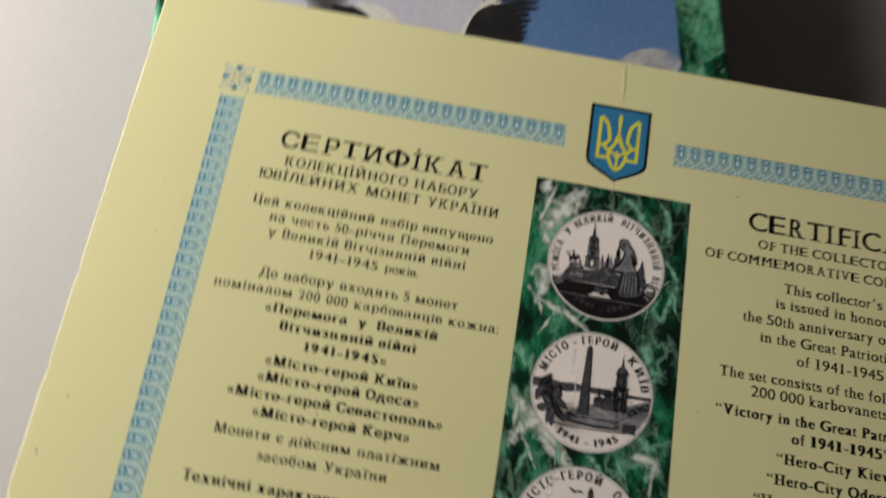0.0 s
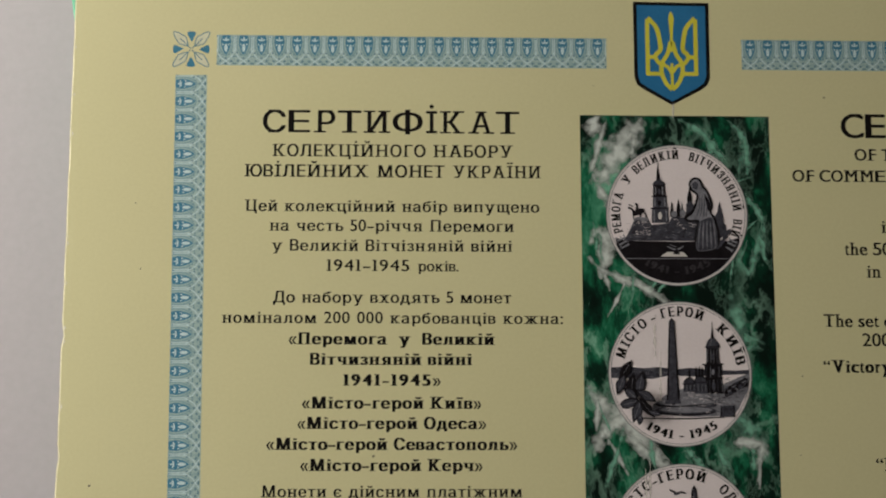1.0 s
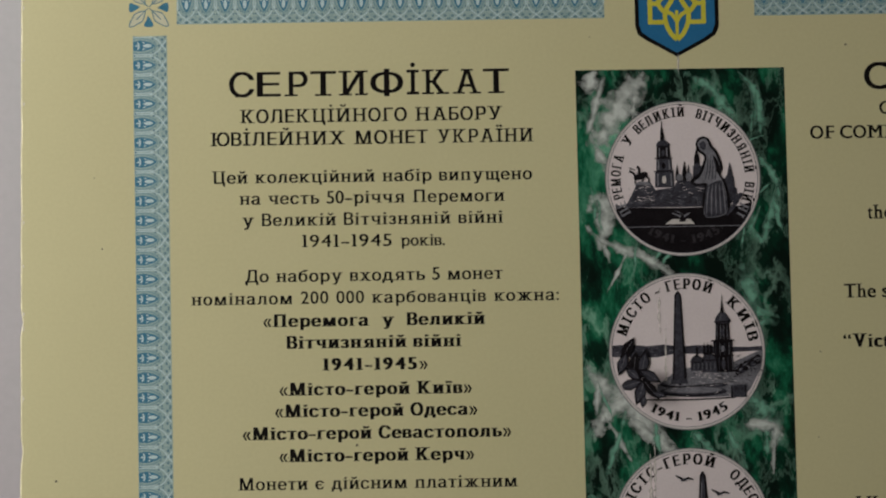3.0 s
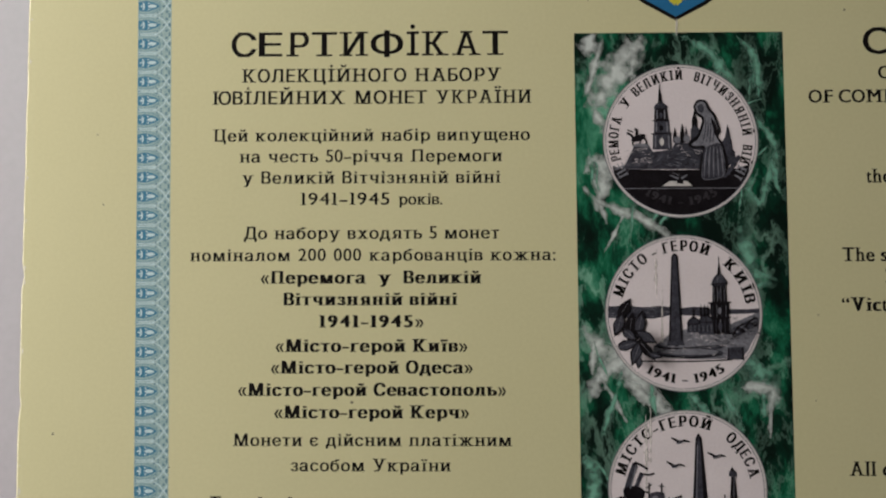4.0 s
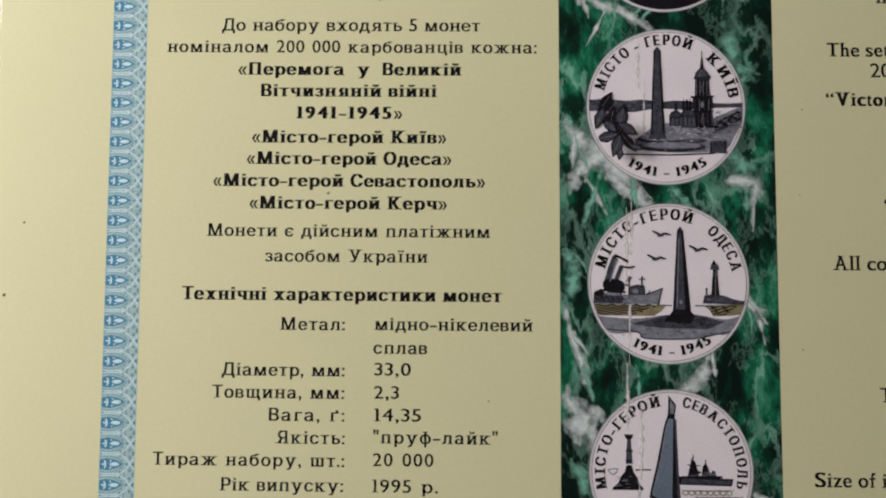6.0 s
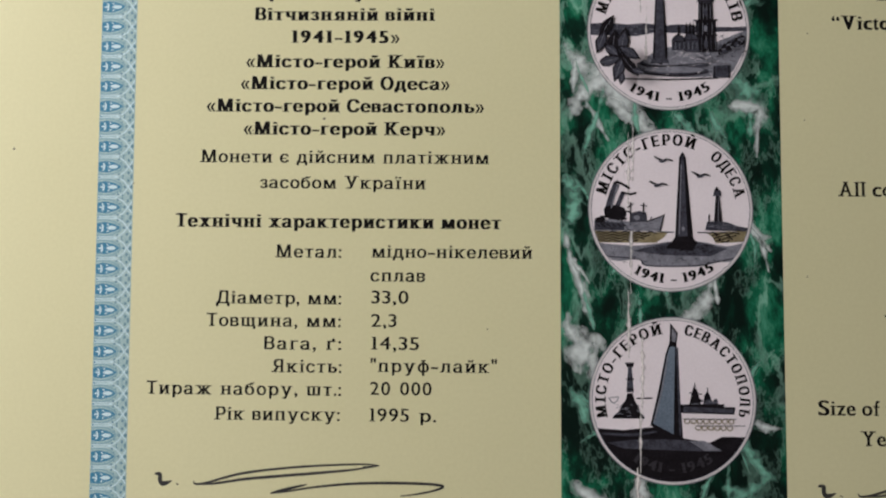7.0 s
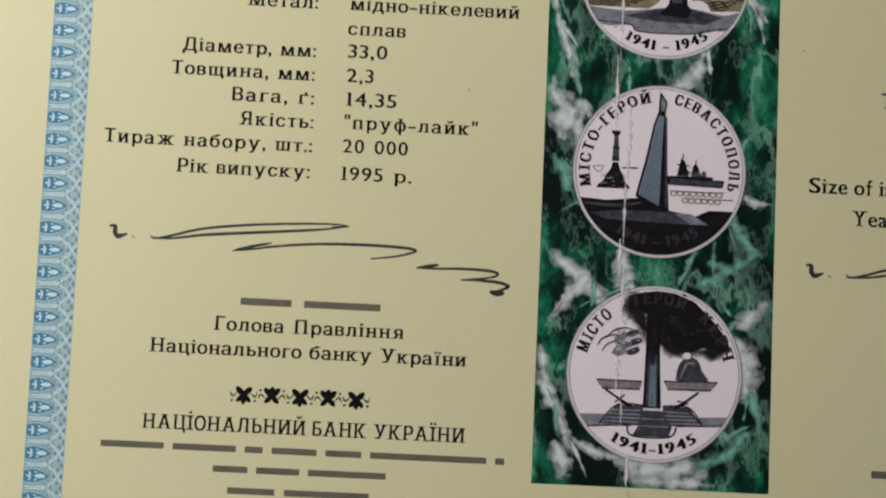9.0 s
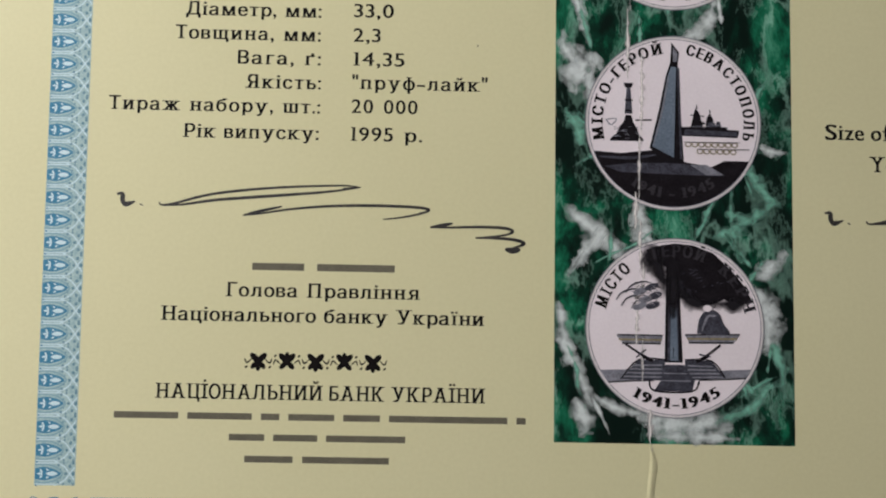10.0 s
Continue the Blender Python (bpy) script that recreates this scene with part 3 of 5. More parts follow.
for s in (-1, 1):
    ink.stroke([(s * 4.15, 17.0), (s * 4.15, 7.15)], 0.73, z + 0.004, YELLOW)
    ink.stroke([(s * 4.4, 7.35), (s * 1.6, 7.35)], 0.71, z + 0.008, YELLOW)
    ink.stroke([(s * 4.1, 17.2), (s * 2.6, 15.5), (s * 2.05, 13.2), (s * 1.95, 11.6), (s * 2.55, 10.9), (s * 3.0, 10.2)], 0.78, z + 0.012, YELLOW)
    ink.stroke([(s * 4.2, 10.2), (s * 3.0, 10.2), (s * 2.2, 9.2), (s * 1.2, 8.9)], 0.71, z + 0.016, YELLOW)
    ink.stroke([(s * 0.15, 13.0), (s * 0.75, 10.8), (s * 1.7, 9.2), (s * 1.75, 7.4), (s * 1.0, 5.6), (0, 4.6)], 0.73, z + 0.020, YELLOW)
    ink.stroke([(s * 1.7, 8.9), (s * 0.8, 8.6), (0, 7.4)], 0.59, z + 0.024, YELLOW)
ink.stroke([(0, 9.2), (0, 4.6)], 0.5, z + 0.030, YELLOW)
part("trident", ink, emblem)

# marble column behind the coins
ink = Ink()
ink.poly([(0.0, 0.0), (0.65, -141.0), (32.7, -141.0), (32.35, 0.0)], 0.03, MARBLE)
panel = part("marble_panel", ink, certificate, "green marble-patterned printed column")
rng = random.Random(11)
# the marble's long veins: colour, width, course; a stretch of the column at a time
VEINS_TOP = (((VEIN, 3.5), (10.5, -0.3), (9.0, -2.5), (6.2, -6.8), (4.0, -10.2), (1.9, -13.2)), ((VEIN, 1.0), (4.6, -0.3), (3.3, -4.5), (2.4, -8.0), (1.2, -10.6)), ((VEIN, 2.4), (1.6, -0.5), (2.2, -1.8), (1.3, -3.8)),
             ((VEIN, 1.4), (1.8, -9.7), (3.4, -13.0), (5.3, -15.5)), ((VEIN, 2.1), (1.3, -22.3), (2.9, -19.9), (4.4, -22.4), (3.6, -25.9)), ((VEIN, 1.3), (0.9, -24.0), (3.6, -26.4), (7.5, -28.2), (11.0, -29.7), (14.6, -32.4)),
             ((THREAD, 1.6), (16.4, -0.5), (20.3, -2.5), (23.0, -5.7)), ((THREAD, 1.6), (25.2, -0.5), (27.9, -3.7), (28.3, -7.8)), ((THREAD, 1.2), (28.6, -14.3), (30.5, -17.4), (31.2, -20.5)), ((THREAD, 1.2), (26.6, -24.7), (28.5, -26.5), (29.8, -21.5)))
VEINS_UPPER = (((VEIN, 3.0), (0.8, -45.6), (2.5, -48.0), (5.9, -50.4), (8.4, -52.9), (11.1, -56.1)), ((VEIN, 2.3), (6.9, -51.0), (3.4, -53.5), (1.5, -57.0)), ((THREAD, 2.4), (25.7, -32.5), (27.1, -36.9), (30.2, -39.8)),
               ((THREAD, 2.6), (25.8, -50.8), (28.0, -53.4), (29.7, -56.6)), ((VEIN, 1.7), (8.1, -54.6), (10.7, -56.6), (13.9, -59.1)), ((THREAD, 1.3), (17.0, -56.2), (18.7, -58.0), (20.4, -59.9)), ((VEIN, 1.6), (26.2, -55.0), (29.4, -55.2), (29.2, -57.8)),
               ((VEIN, 1.2), (0.9, -72.9), (1.9, -77.9), (3.1, -81.0), (4.4, -85.3)), ((THREAD, 2.2), (1.6, -66.1), (2.5, -68.6), (1.8, -72.0)), ((VEIN, 1.6), (26.7, -72.0), (29.2, -73.9), (31.4, -74.2)))
VEINS_LOWER = (((VEIN, 1.5), (22.0, -80.9), (21.0, -84.3), (18.9, -85.8), (16.9, -87.0)), ((VEIN, 1.5), (1.2, -85.1), (1.6, -88.0), (3.4, -90.3)), ((VEIN, 3.6), (2.9, -92.8), (4.1, -90.5), (5.4, -89.3)),
               ((THREAD, 2.0), (1.5, -96.0), (2.9, -97.9), (3.8, -100.0)), ((VEIN, 1.0), (28.8, -101.3), (30.4, -101.7), (32.1, -101.8)), ((VEIN, 2.1), (1.3, -109.6), (3.2, -111.0), (6.0, -113.0), (9.0, -115.6)), ((VEIN, 1.6), (6.5, -113.5), (4.6, -116.0), (2.3, -119.1)),
               ((VEIN, 2.1), (11.8, -109.7), (12.2, -112.6), (12.5, -114.7)), ((THREAD, 1.6), (26.0, -103.6), (28.6, -106.9), (31.5, -109.7)), ((THREAD, 2.0), (23.4, -112.7), (27.1, -110.8), (31.3, -108.3)))
VEINS_FOOT = (((VEIN, 1.8), (28.5, -118.3), (30.5, -116.4), (31.8, -115.2)), ((VEIN, 3.2), (27.5, -120.9), (29.1, -123.6), (29.2, -127.2)), ((VEIN, 1.7), (1.5, -124.4), (2.3, -128.9), (3.7, -131.3), (4.9, -134.4)), ((VEIN, 2.3), (3.9, -136.0), (4.8, -138.0), (4.4, -140.4)),
              ((VEIN, 3.2), (13.4, -137.6), (17.1, -138.4), (21.6, -138.4), (24.3, -139.4)), ((VEIN, 1.6), (14.4, -140.0), (19.0, -140.0), (25.4, -140.2)), ((THREAD, 1.4), (23.4, -137.6), (26.9, -135.9), (29.2, -133.6)),
              ((THREAD, 1.4), (30.1, -128.4), (31.0, -131.4), (31.4, -135.8)), ((VEIN, 1.1), (6.6, -135.2), (8.8, -136.4), (11.1, -136.9)))
for k, ((tone, w), *pts) in enumerate(VEINS_TOP + VEINS_UPPER + VEINS_LOWER + VEINS_FOOT):
    one = Ink()
    (xa, ya), (xb, yb), (xc, yc), (xd, yd) = pts[0], pts[1], pts[-2], pts[-1]
    reach = [(xa + 0.5 * (xa - xb), ya + 0.5 * (ya - yb)), (xd + 0.6 * (xd - xc), yd + 0.6 * (yd - yc))]
    reach = [p if 1.0 < p[0] < 31.4 and -140 < p[1] < -0.8 else None for p in reach]
    pts = reach[:1] * (reach[0] is not None) + list(pts) + reach[1:] * (reach[1] is not None)
    one.soft(pts, 1.8 * w, 0.035 + 0.0004 * k, tone, rng=rng, wobble=0.1)
    for _ in range(1 + k % 2):  # side shoots
        x, y = pts[rng.randrange(len(pts) - 1)]
        a, n = rng.uniform(0.4, 2.7), rng.uniform(4, 8)
        shoot = [(x + math.cos(a) * n * q, y - math.sin(a) * n * q + 0.3 * rng.uniform(-1, 1)) for q in (0, 0.5, 1)]
        if all(1.2 < px < 31.4 and -140 < py < -0.8 for px, py in shoot):
            one.soft(shoot, 0.5 * w + 0.3, 0.0352 + 0.0004 * k, tone, rng=rng)
    part("marble_vein", one, panel)
ink = Ink()
for k in range(90):
    x, y, a, n = rng.uniform(2, 30), rng.uniform(-138, -3), rng.uniform(0.4, 2.8), rng.uniform(5, 12)
    pts = [(x + rng.uniform(-0.5, 0.5) + math.cos(a) * n * q, y + rng.uniform(-0.5, 0.5) - math.sin(a) * n * q) for q in (0, 0.33, 0.66, 1)]
    if all(0.8 < px < 31.8 and -140.5 < py < -0.4 for px, py in pts):
        ink.soft(pts, rng.uniform(0.7, 1.8), 0.054 + 0.0001 * k, THREAD, 4, rng=rng)
tagged(part("marble_threads", ink, panel, "thin pale marble veins"), kind="stuff")


# ---- the five coin pictures ----
RADIUS = 12.0


class Coin:
    """A round print: pale disc, rim lines and lettering; its drawing is laid on in steps of its own grid."""

    def __init__(self, x, y, cx, cy, r):
        self.at, self.g, self.z = (x, y), (cx, cy, r), 0.09
        ink = Ink(self.at, RADIUS)
        ink.oval(0, 0, 0.975, 0.975, 0.07, DISC, 0, 72)
        self.ob = part("coin_picture", ink, certificate, "printed silver coin with monument drawing and ring lettering")
        ink = Ink(self.at, RADIUS)
        ink.ring(0, 0, 0.972, 1.0, 0.072, RIM)
        ink.ring(0, 0, 0.957, 0.965, 0.20, GREY)
        ink.ring(0, 0, 0.99, 1.0, 0.20, GREY)
        part("rim", ink, self.ob)

    def p(self, pts):
        cx, cy, r = self.g
        return [((x - cx) / r, (cy - y) / r) for x, y in pts]

    def fits(self, pts):
        return [(x, y) if math.hypot(x, y) < 0.957 else (x / math.hypot(x, y) * 0.957, y / math.hypot(x, y) * 0.957) for x, y in pts]

    def draw(self, name, *items):
        """Each item: a filled outline, ("line", points, width), ("oval", x, y, rx, ry, turn) with a material last."""
        ink = Ink(self.at, RADIUS)
        r = self.g[2]
        for it in items:
            self.z += 0.0025
            kind, material = it[0], it[-1]
            if kind == "fill":
                ink.poly(self.fits(self.p(it[1])), self.z, material)
            elif kind == "round":
                ink.poly(self.fits(spline(self.p(list(it[1]) + [it[1][0]]), 4)[:-1]), self.z, material)
            elif kind == "line":
                ink.stroke(self.fits(self.p(it[1])), it[2] / r, self.z, material)
            elif kind == "fine":
                ink.stroke(self.p(it[1]), it[2] / r, self.z, material, taper=True)
            elif kind == "soft":
                ink.soft(self.p(it[1]), it[2] / r, self.z, material, 5, 0.15, random.Random(7))
            elif kind == "leaf":
                (x, y), = self.p([it[1:3]])
                ca, sa, a, b = math.cos(radians(it[5])), math.sin(radians(it[5])), it[3] / r, it[4] / r
                for grow, dz, m in ((1.12, 0, DARK), (0.86, 0.001, material)):
                    shape = [(-a, 0), (-0.4 * a, 0.75 * b), (0.15 * a, b), (0.55 * a, 0.6 * b), (a, 0), (0.55 * a, -0.6 * b), (0.15 * a, -b), (-0.4 * a, -0.75 * b)]
                    ink.poly(self.fits([(x + grow * (ca * u - sa * v), y + grow * (sa * u + ca * v)) for u, v in shape]), self.z + dz, m)
            elif kind == "oval":
                (x, y), = self.p([it[1:3]])
                ink.oval(x, y, it[3] / r, it[4] / r, self.z, material, it[5] if len(it) > 6 else 0, 16)
        part(name, ink, self.ob)
        return self

    def foot(self, name, edge, material):
        """All of the disc below an edge that runs from left to right."""
        edge = self.fits(self.p(edge))
        a0, a1 = math.atan2(edge[-1][1], edge[-1][0]), math.atan2(edge[0][1], edge[0][0])
        while a1 > a0:
            a1 -= 2 * math.pi
        ink = Ink(self.at, RADIUS)
        self.z += 0.0025
        ink.poly(edge + [(0.957 * math.cos(a0 + (a1 - a0) * k / 24), 0.957 * math.sin(a0 + (a1 - a0) * k / 24)) for k in range(1, 24)], self.z, material)
        part(name, ink, self.ob)
        return self

    def words(self, *runs, date=None, date_material=BLACK):
        ink = Ink(self.at, RADIUS)
        for body, a0, a1, r, cap, material in runs:
            ring_text(ink, body, a0, a1, r, cap, 0.21, material)
        part("lettering", ink, self.ob)
        if date:
            body, a0, a1, r, cap = date
            ink = Ink(self.at, RADIUS)
            ring_text(ink, body, a0, a1, r, cap, 0.21, date_material, inward=True)
            part("date", ink, self.ob)
        return self


def hatch(x0, x1, y0, y1, n, width, material, seed, lean=0.3):
    """Short engraved strokes scattered over a patch of a drawing."""
    r = random.Random(seed)
    out = []
    for _ in range(n):
        x, y, d = r.uniform(x0, x1), r.uniform(y0, y1), r.uniform(8, 26)
        out.append(("fine", [(x, y), (x + d * r.uniform(0.5, 1), y + d * r.uniform(-lean, lean))], width, material))
    return out


# victory coin: bell tower, city, bowed plain figure, eternal flame
c = Coin(16.25, -17.05, 475, 460, 309)
c.foot("dark_ground", [(205, 560), (250, 574), (480, 577), (700, 572), (748, 555)], DARK)
c.draw("exergue_line", ("line", [(250, 651), (702, 651)], 3, GREY))
c.draw("city", ("fill", [(240, 574), (262, 540), (290, 482), (345, 470), (366, 505), (440, 495), (455, 465), (500, 470), (540, 462), (648, 462), (690, 505), (692, 540), (650, 574)], SLATE),
       *hatch(250, 540, 500, 565, 46, 4, GREY, 1), *hatch(280, 350, 482, 550, 26, 4, DISC, 2), *hatch(260, 540, 505, 568, 30, 5, DARK, 51, 0.4), *hatch(460, 545, 478, 520, 14, 3, DISC, 52, 0.3))
c.draw("bell_tower", ("fill", [(364, 495), (366, 430), (438, 430), (440, 495)], SLATE), ("fill", [(370, 432), (372, 378), (430, 378), (434, 432)], SLATE), ("fill", [(372, 380), (374, 328), (424, 326), (428, 380)], DARK),
       ("round", [(370, 330), (376, 316), (392, 304), (404, 304), (420, 316), (426, 328)], SLATE), ("fill", [(388, 306), (391, 262), (395, 236), (399, 262), (406, 306)], DARK),
       ("line", [(384, 336), (384, 372)], 5, GREY), ("line", [(414, 336), (414, 372)], 5, GREY), ("oval", 399, 358, 7, 12, SLATE), ("line", [(380, 386), (380, 424)], 6, GREY), ("line", [(422, 386), (424, 424)], 6, GREY), ("oval", 400, 408, 8, 12, DARK), ("line", [(376, 440), (376, 488)], 6, GREY), ("line", [(428, 440), (430, 488)], 6, GREY), ("oval", 401, 464, 9, 16, RIM), ("line", [(360, 432), (440, 430)], 5, DARK), ("line", [(366, 379), (434, 378)], 5, DARK), ("line", [(395, 250), (396, 232)], 4, DARK))
for x, top, w, m in ((453, 402, 8, DARK), (482, 388, 9, DARK), (498, 400, 6, SLATE), (532, 335, 11, DARK), (662, 396, 10, SLATE)):
    c.draw("spire", ("fill", [(x - w, 468), (x - w, top + 46), (x, top), (x + w, top + 46), (x + w, 468)], m))
c.draw("spire_base", ("fill", [(516, 466), (516, 412), (532, 398), (550, 412), (552, 466)], SLATE))
for x, y, a, b in ((462, 456, 14, 14), (500, 452, 13, 16)):
    c.draw("dome", ("oval", x, y, a, b, GREY))
c.draw("spire_base", ("fill", [(640, 470), (648, 450), (676, 452), (682, 520), (640, 520)], SLATE))
c.draw("rearing_statue", ("oval", 308, 448, 30, 13, 20, DARK), ("line", [(288, 450), (278, 436), (262, 428)], 9, DARK), ("line", [(300, 438), (302, 420), (294, 410)], 10, DARK), ("line", [(286, 424), (264, 416)], 4, DARK), ("line", [(330, 448), (340, 462), (336, 478)], 7, DARK), ("line", [(296, 456), (284, 470), (290, 478)], 6, DARK), ("line", [(318, 456), (312, 474)], 7, DARK), ("fill", [(282, 484), (300, 470), (340, 472), (352, 486)], GREY))
c.draw("bowed_shape", ("round", [(528, 322), (540, 300), (562, 294), (582, 304), (594, 330), (612, 352), (628, 392), (634, 424), (626, 446), (646, 480), (662, 560), (652, 612), (600, 628), (548, 622), (552, 540), (560, 492), (528, 492), (506, 478), (512, 460), (540, 440), (556, 400), (560, 372), (536, 352)], DARK),
       ("round", [(536, 324), (546, 308), (562, 302), (576, 312), (586, 336), (604, 358), (618, 394), (624, 424), (616, 444), (636, 482), (650, 560), (642, 602), (600, 616), (558, 610), (562, 540), (572, 484), (534, 482), (520, 474), (546, 452), (566, 404), (570, 368), (546, 346)], GREY),
       ("round", [(566, 492), (626, 470), (642, 520), (650, 566), (640, 600), (600, 614), (560, 608), (562, 544)], SLATE), ("round", [(544, 322), (560, 312), (570, 328), (564, 348), (548, 342)], SLATE), ("round", [(596, 366), (614, 390), (624, 426), (612, 440), (604, 410)], DARK),
       *[("fine", [(580 + 13 * k, 484), (570 + 17 * k, 540), (566 + 19 * k, 606)], 5, GREY) for k in range(5)], *[("fine", [(576 + 9 * k, 372 + 8 * k), (574 + 11 * k, 420), (562 + 14 * k, 470)], 4, SLATE) for k in range(4)], ("fine", [(560, 404), (544, 446), (512, 470)], 6, DARK))
c.draw("flame", ("fill", [(400, 642), (428, 622), (500, 622), (518, 642)], RIM), ("fine", [(430, 598), (470, 612), (500, 596)], 8, GREY), ("fill", [(455, 632), (470, 600), (486, 632)], DARK), ("fine", [(440, 588), (470, 600)], 5, GREY))
c.draw("leaf_edge", *[("oval", 655 + 14 * k, 600 - 22 * k, 17, 9, 50, SLATE) for k in range(4)], *[("oval", 640 + 14 * k, 628 - 12 * k, 15, 8, 20, DARK) for k in range(4)])
c.words(("ПЕ", 213, 200, 0.80, 0.125, GREY), ("РЕМОГА", 198, 158, 0.80, 0.125, BLACK), ("У", 149, 140, 0.80, 0.125, BLACK), ("ВЕЛИКІЙ", 134, 87, 0.80, 0.125, BLACK), ("ВІТЧИЗНЯНІЙ", 77, 4, 0.80, 0.125, BLACK), ("ВІЙ", -4, -21, 0.80, 0.125, BLACK), ("НІ", -23, -35, 0.80, 0.125, GREY), date=("1941 - 1945", 236, 304, 0.84, 0.105), date_material=FAINT)

# Kyiv coin: obelisk, river, bell tower, chestnut leaves
c = Coin(16.25, -43.65, 433, 377, 343)
c.draw("far_bank", ("fill", [(104, 348), (180, 344), (260, 352), (330, 346), (380, 352), (380, 386), (300, 402), (200, 400), (104, 398)], SLATE), ("fill", [(410, 356), (480, 350), (560, 358), (700, 362), (764, 358), (766, 378), (650, 382), (500, 390), (410, 386)], SLATE),
       *hatch(110, 360, 352, 395, 30, 4, GREY, 3, 0.1))
c.draw("near_bank", ("round", [(300, 522), (352, 486), (372, 470), (440, 448), (560, 452), (650, 420), (740, 382), (764, 384), (758, 440), (724, 510), (690, 560), (600, 576), (420, 576), (310, 560)], GREY),
       *hatch(440, 740, 420, 480, 50, 5, SLATE, 4), *hatch(640, 750, 400, 470, 34, 5, DARK, 5), *hatch(330, 680, 480, 570, 40, 5, SLATE, 6, 0.06))
c.draw("plaza", ("oval", 460, 520, 150, 26, SLATE), ("oval", 462, 512, 138, 18, GREY), ("oval", 455, 552, 150, 24, SLATE), ("oval", 455, 546, 128, 14, GREY), ("line", [(250, 586), (440, 588), (640, 580)], 6, DARK), ("fill", [(618, 578), (622, 528), (690, 524), (690, 580)], SLATE),
       ("fine", [(300, 520), (400, 532), (600, 516)], 6, DARK), ("fine", [(320, 560), (460, 572), (600, 556)], 7, DARK), ("line", [(624, 530), (626, 578)], 5, DARK), ("line", [(684, 526), (688, 580)], 5, DARK))
c.draw("obelisk", ("fill", [(366, 506), (383, 130), (397, 112), (411, 130), (428, 504)], DARK), ("fill", [(374, 498), (389, 134), (397, 122), (406, 134), (419, 498)], SLATE), ("oval", 399, 512, 12, 12, DARK), ("fill", [(356, 520), (362, 500), (430, 498), (436, 518)], SLATE))
c.draw("bell_tower", ("fill", [(546, 470), (552, 398), (548, 334), (632, 332), (630, 398), (640, 470)], DARK), ("fill", [(558, 336), (561, 250), (618, 248), (622, 336)], DARK), ("round", [(556, 256), (564, 226), (589, 204), (614, 224), (624, 254)], SLATE), ("fill", [(581, 212), (586, 172), (589, 146), (593, 172), (598, 212)], DARK),
       *[("fine", [(566 + 15 * k, 262), (566 + 15 * k, 326)], 5, GREY) for k in range(4)], *[("fine", [(558 + 20 * k, 344), (557 + 20 * k, 394)], 6, GREY if k % 2 else SLATE) for k in range(4)], *[("fine", [(554 + 19 * k, 404), (553 + 20 * k, 462)], 6, SLATE if k % 2 else GREY) for k in range(5)], ("oval", 589, 296, 8, 18, SLATE), ("oval", 589, 368, 7, 14, GREY), ("oval", 591, 436, 9, 20, SLATE),
       ("line", [(540, 334), (640, 331)], 7, DARK), ("line", [(545, 399), (638, 397)], 6, DARK), ("line", [(553, 252), (625, 249)], 6, DARK), ("fine", [(578, 242), (588, 212)], 5, GREY), ("line", [(590, 152), (590, 132)], 3, DARK))
c.draw("church", ("fill", [(446, 462), (448, 424), (502, 424), (504, 462)], SLATE), ("round", [(446, 428), (452, 408), (474, 396), (496, 408), (502, 428)], SLATE), ("fill", [(470, 400), (476, 350), (482, 400)], DARK), ("fill", [(496, 470), (500, 416), (558, 416), (562, 470)], SLATE), ("round", [(496, 420), (504, 398), (528, 384), (552, 398), (560, 420)], SLATE),
       *[("fill", [(x - 6, 394), (x, 336), (x + 6, 394)], DARK) for x in (508, 524, 538)], *[("oval", x, 352 + d, 6, 7, DARK) for x, d in ((476, 18), (508, 4), (524, 2), (538, 6))], *[("fine", [(454 + 9 * k, 428), (453 + 9 * k, 458)], 4, GREY if k % 2 else DARK) for k in range(12)], ("line", [(446, 426), (504, 425)], 4, DARK), ("line", [(498, 418), (560, 417)], 4, DARK),
       ("line", [(448, 424), (456, 406), (474, 396), (494, 406), (502, 424)], 4, DARK), ("line", [(498, 418), (508, 396), (528, 384), (550, 396), (560, 418)], 4, DARK))
c.draw("tree_line", *[("oval", 655 + 17 * k, 452 - 9 * k + 10 * j, 15, 12, 20, DARK if (k + j) % 3 else SLATE) for k in range(6) for j in range(3)], *hatch(640, 745, 395, 490, 46, 5, GREY, 21, 0.7), *hatch(560, 700, 470, 520, 26, 5, DARK, 22, 0.15), *hatch(430, 600, 462, 500, 26, 4, DISC, 23, 0.08), *hatch(330, 640, 500, 572, 16, 4, DISC, 24, 0.04))
for x, y, a, b, t, m in ((172, 362, 52, 22, 58, DARK), (150, 425, 52, 22, 250, SLATE), (200, 440, 60, 26, 82, DARK), (240, 430, 62, 24, 78, SLATE), (262, 480, 52, 22, -30, SLATE), (180, 516, 56, 22, 195, SLATE), (222, 545, 60, 24, 250, SLATE), (264, 535, 56, 20, -52, DARK), (300, 560, 34, 14, -15, SLATE), (190, 470, 40, 20, 140, SLATE), (232, 590, 26, 14, 260, SLATE)):
    u, v = math.cos(radians(t)) * 0.7 * a, -math.sin(radians(t)) * 0.7 * a
    c.draw("leaf_shape", ("leaf", x, y, a, b, t, m), ("fine", [(x - u, y - v), (x + u, y + v)], 4, GREY))
c.words(("МІСТО - ГЕРОЙ", 166, 66, 0.795, 0.135, BLACK), ("КИЇВ", 51, 8, 0.795, 0.135, BLACK), date=("1941 - 1945", 237, 305, 0.895, 0.115))

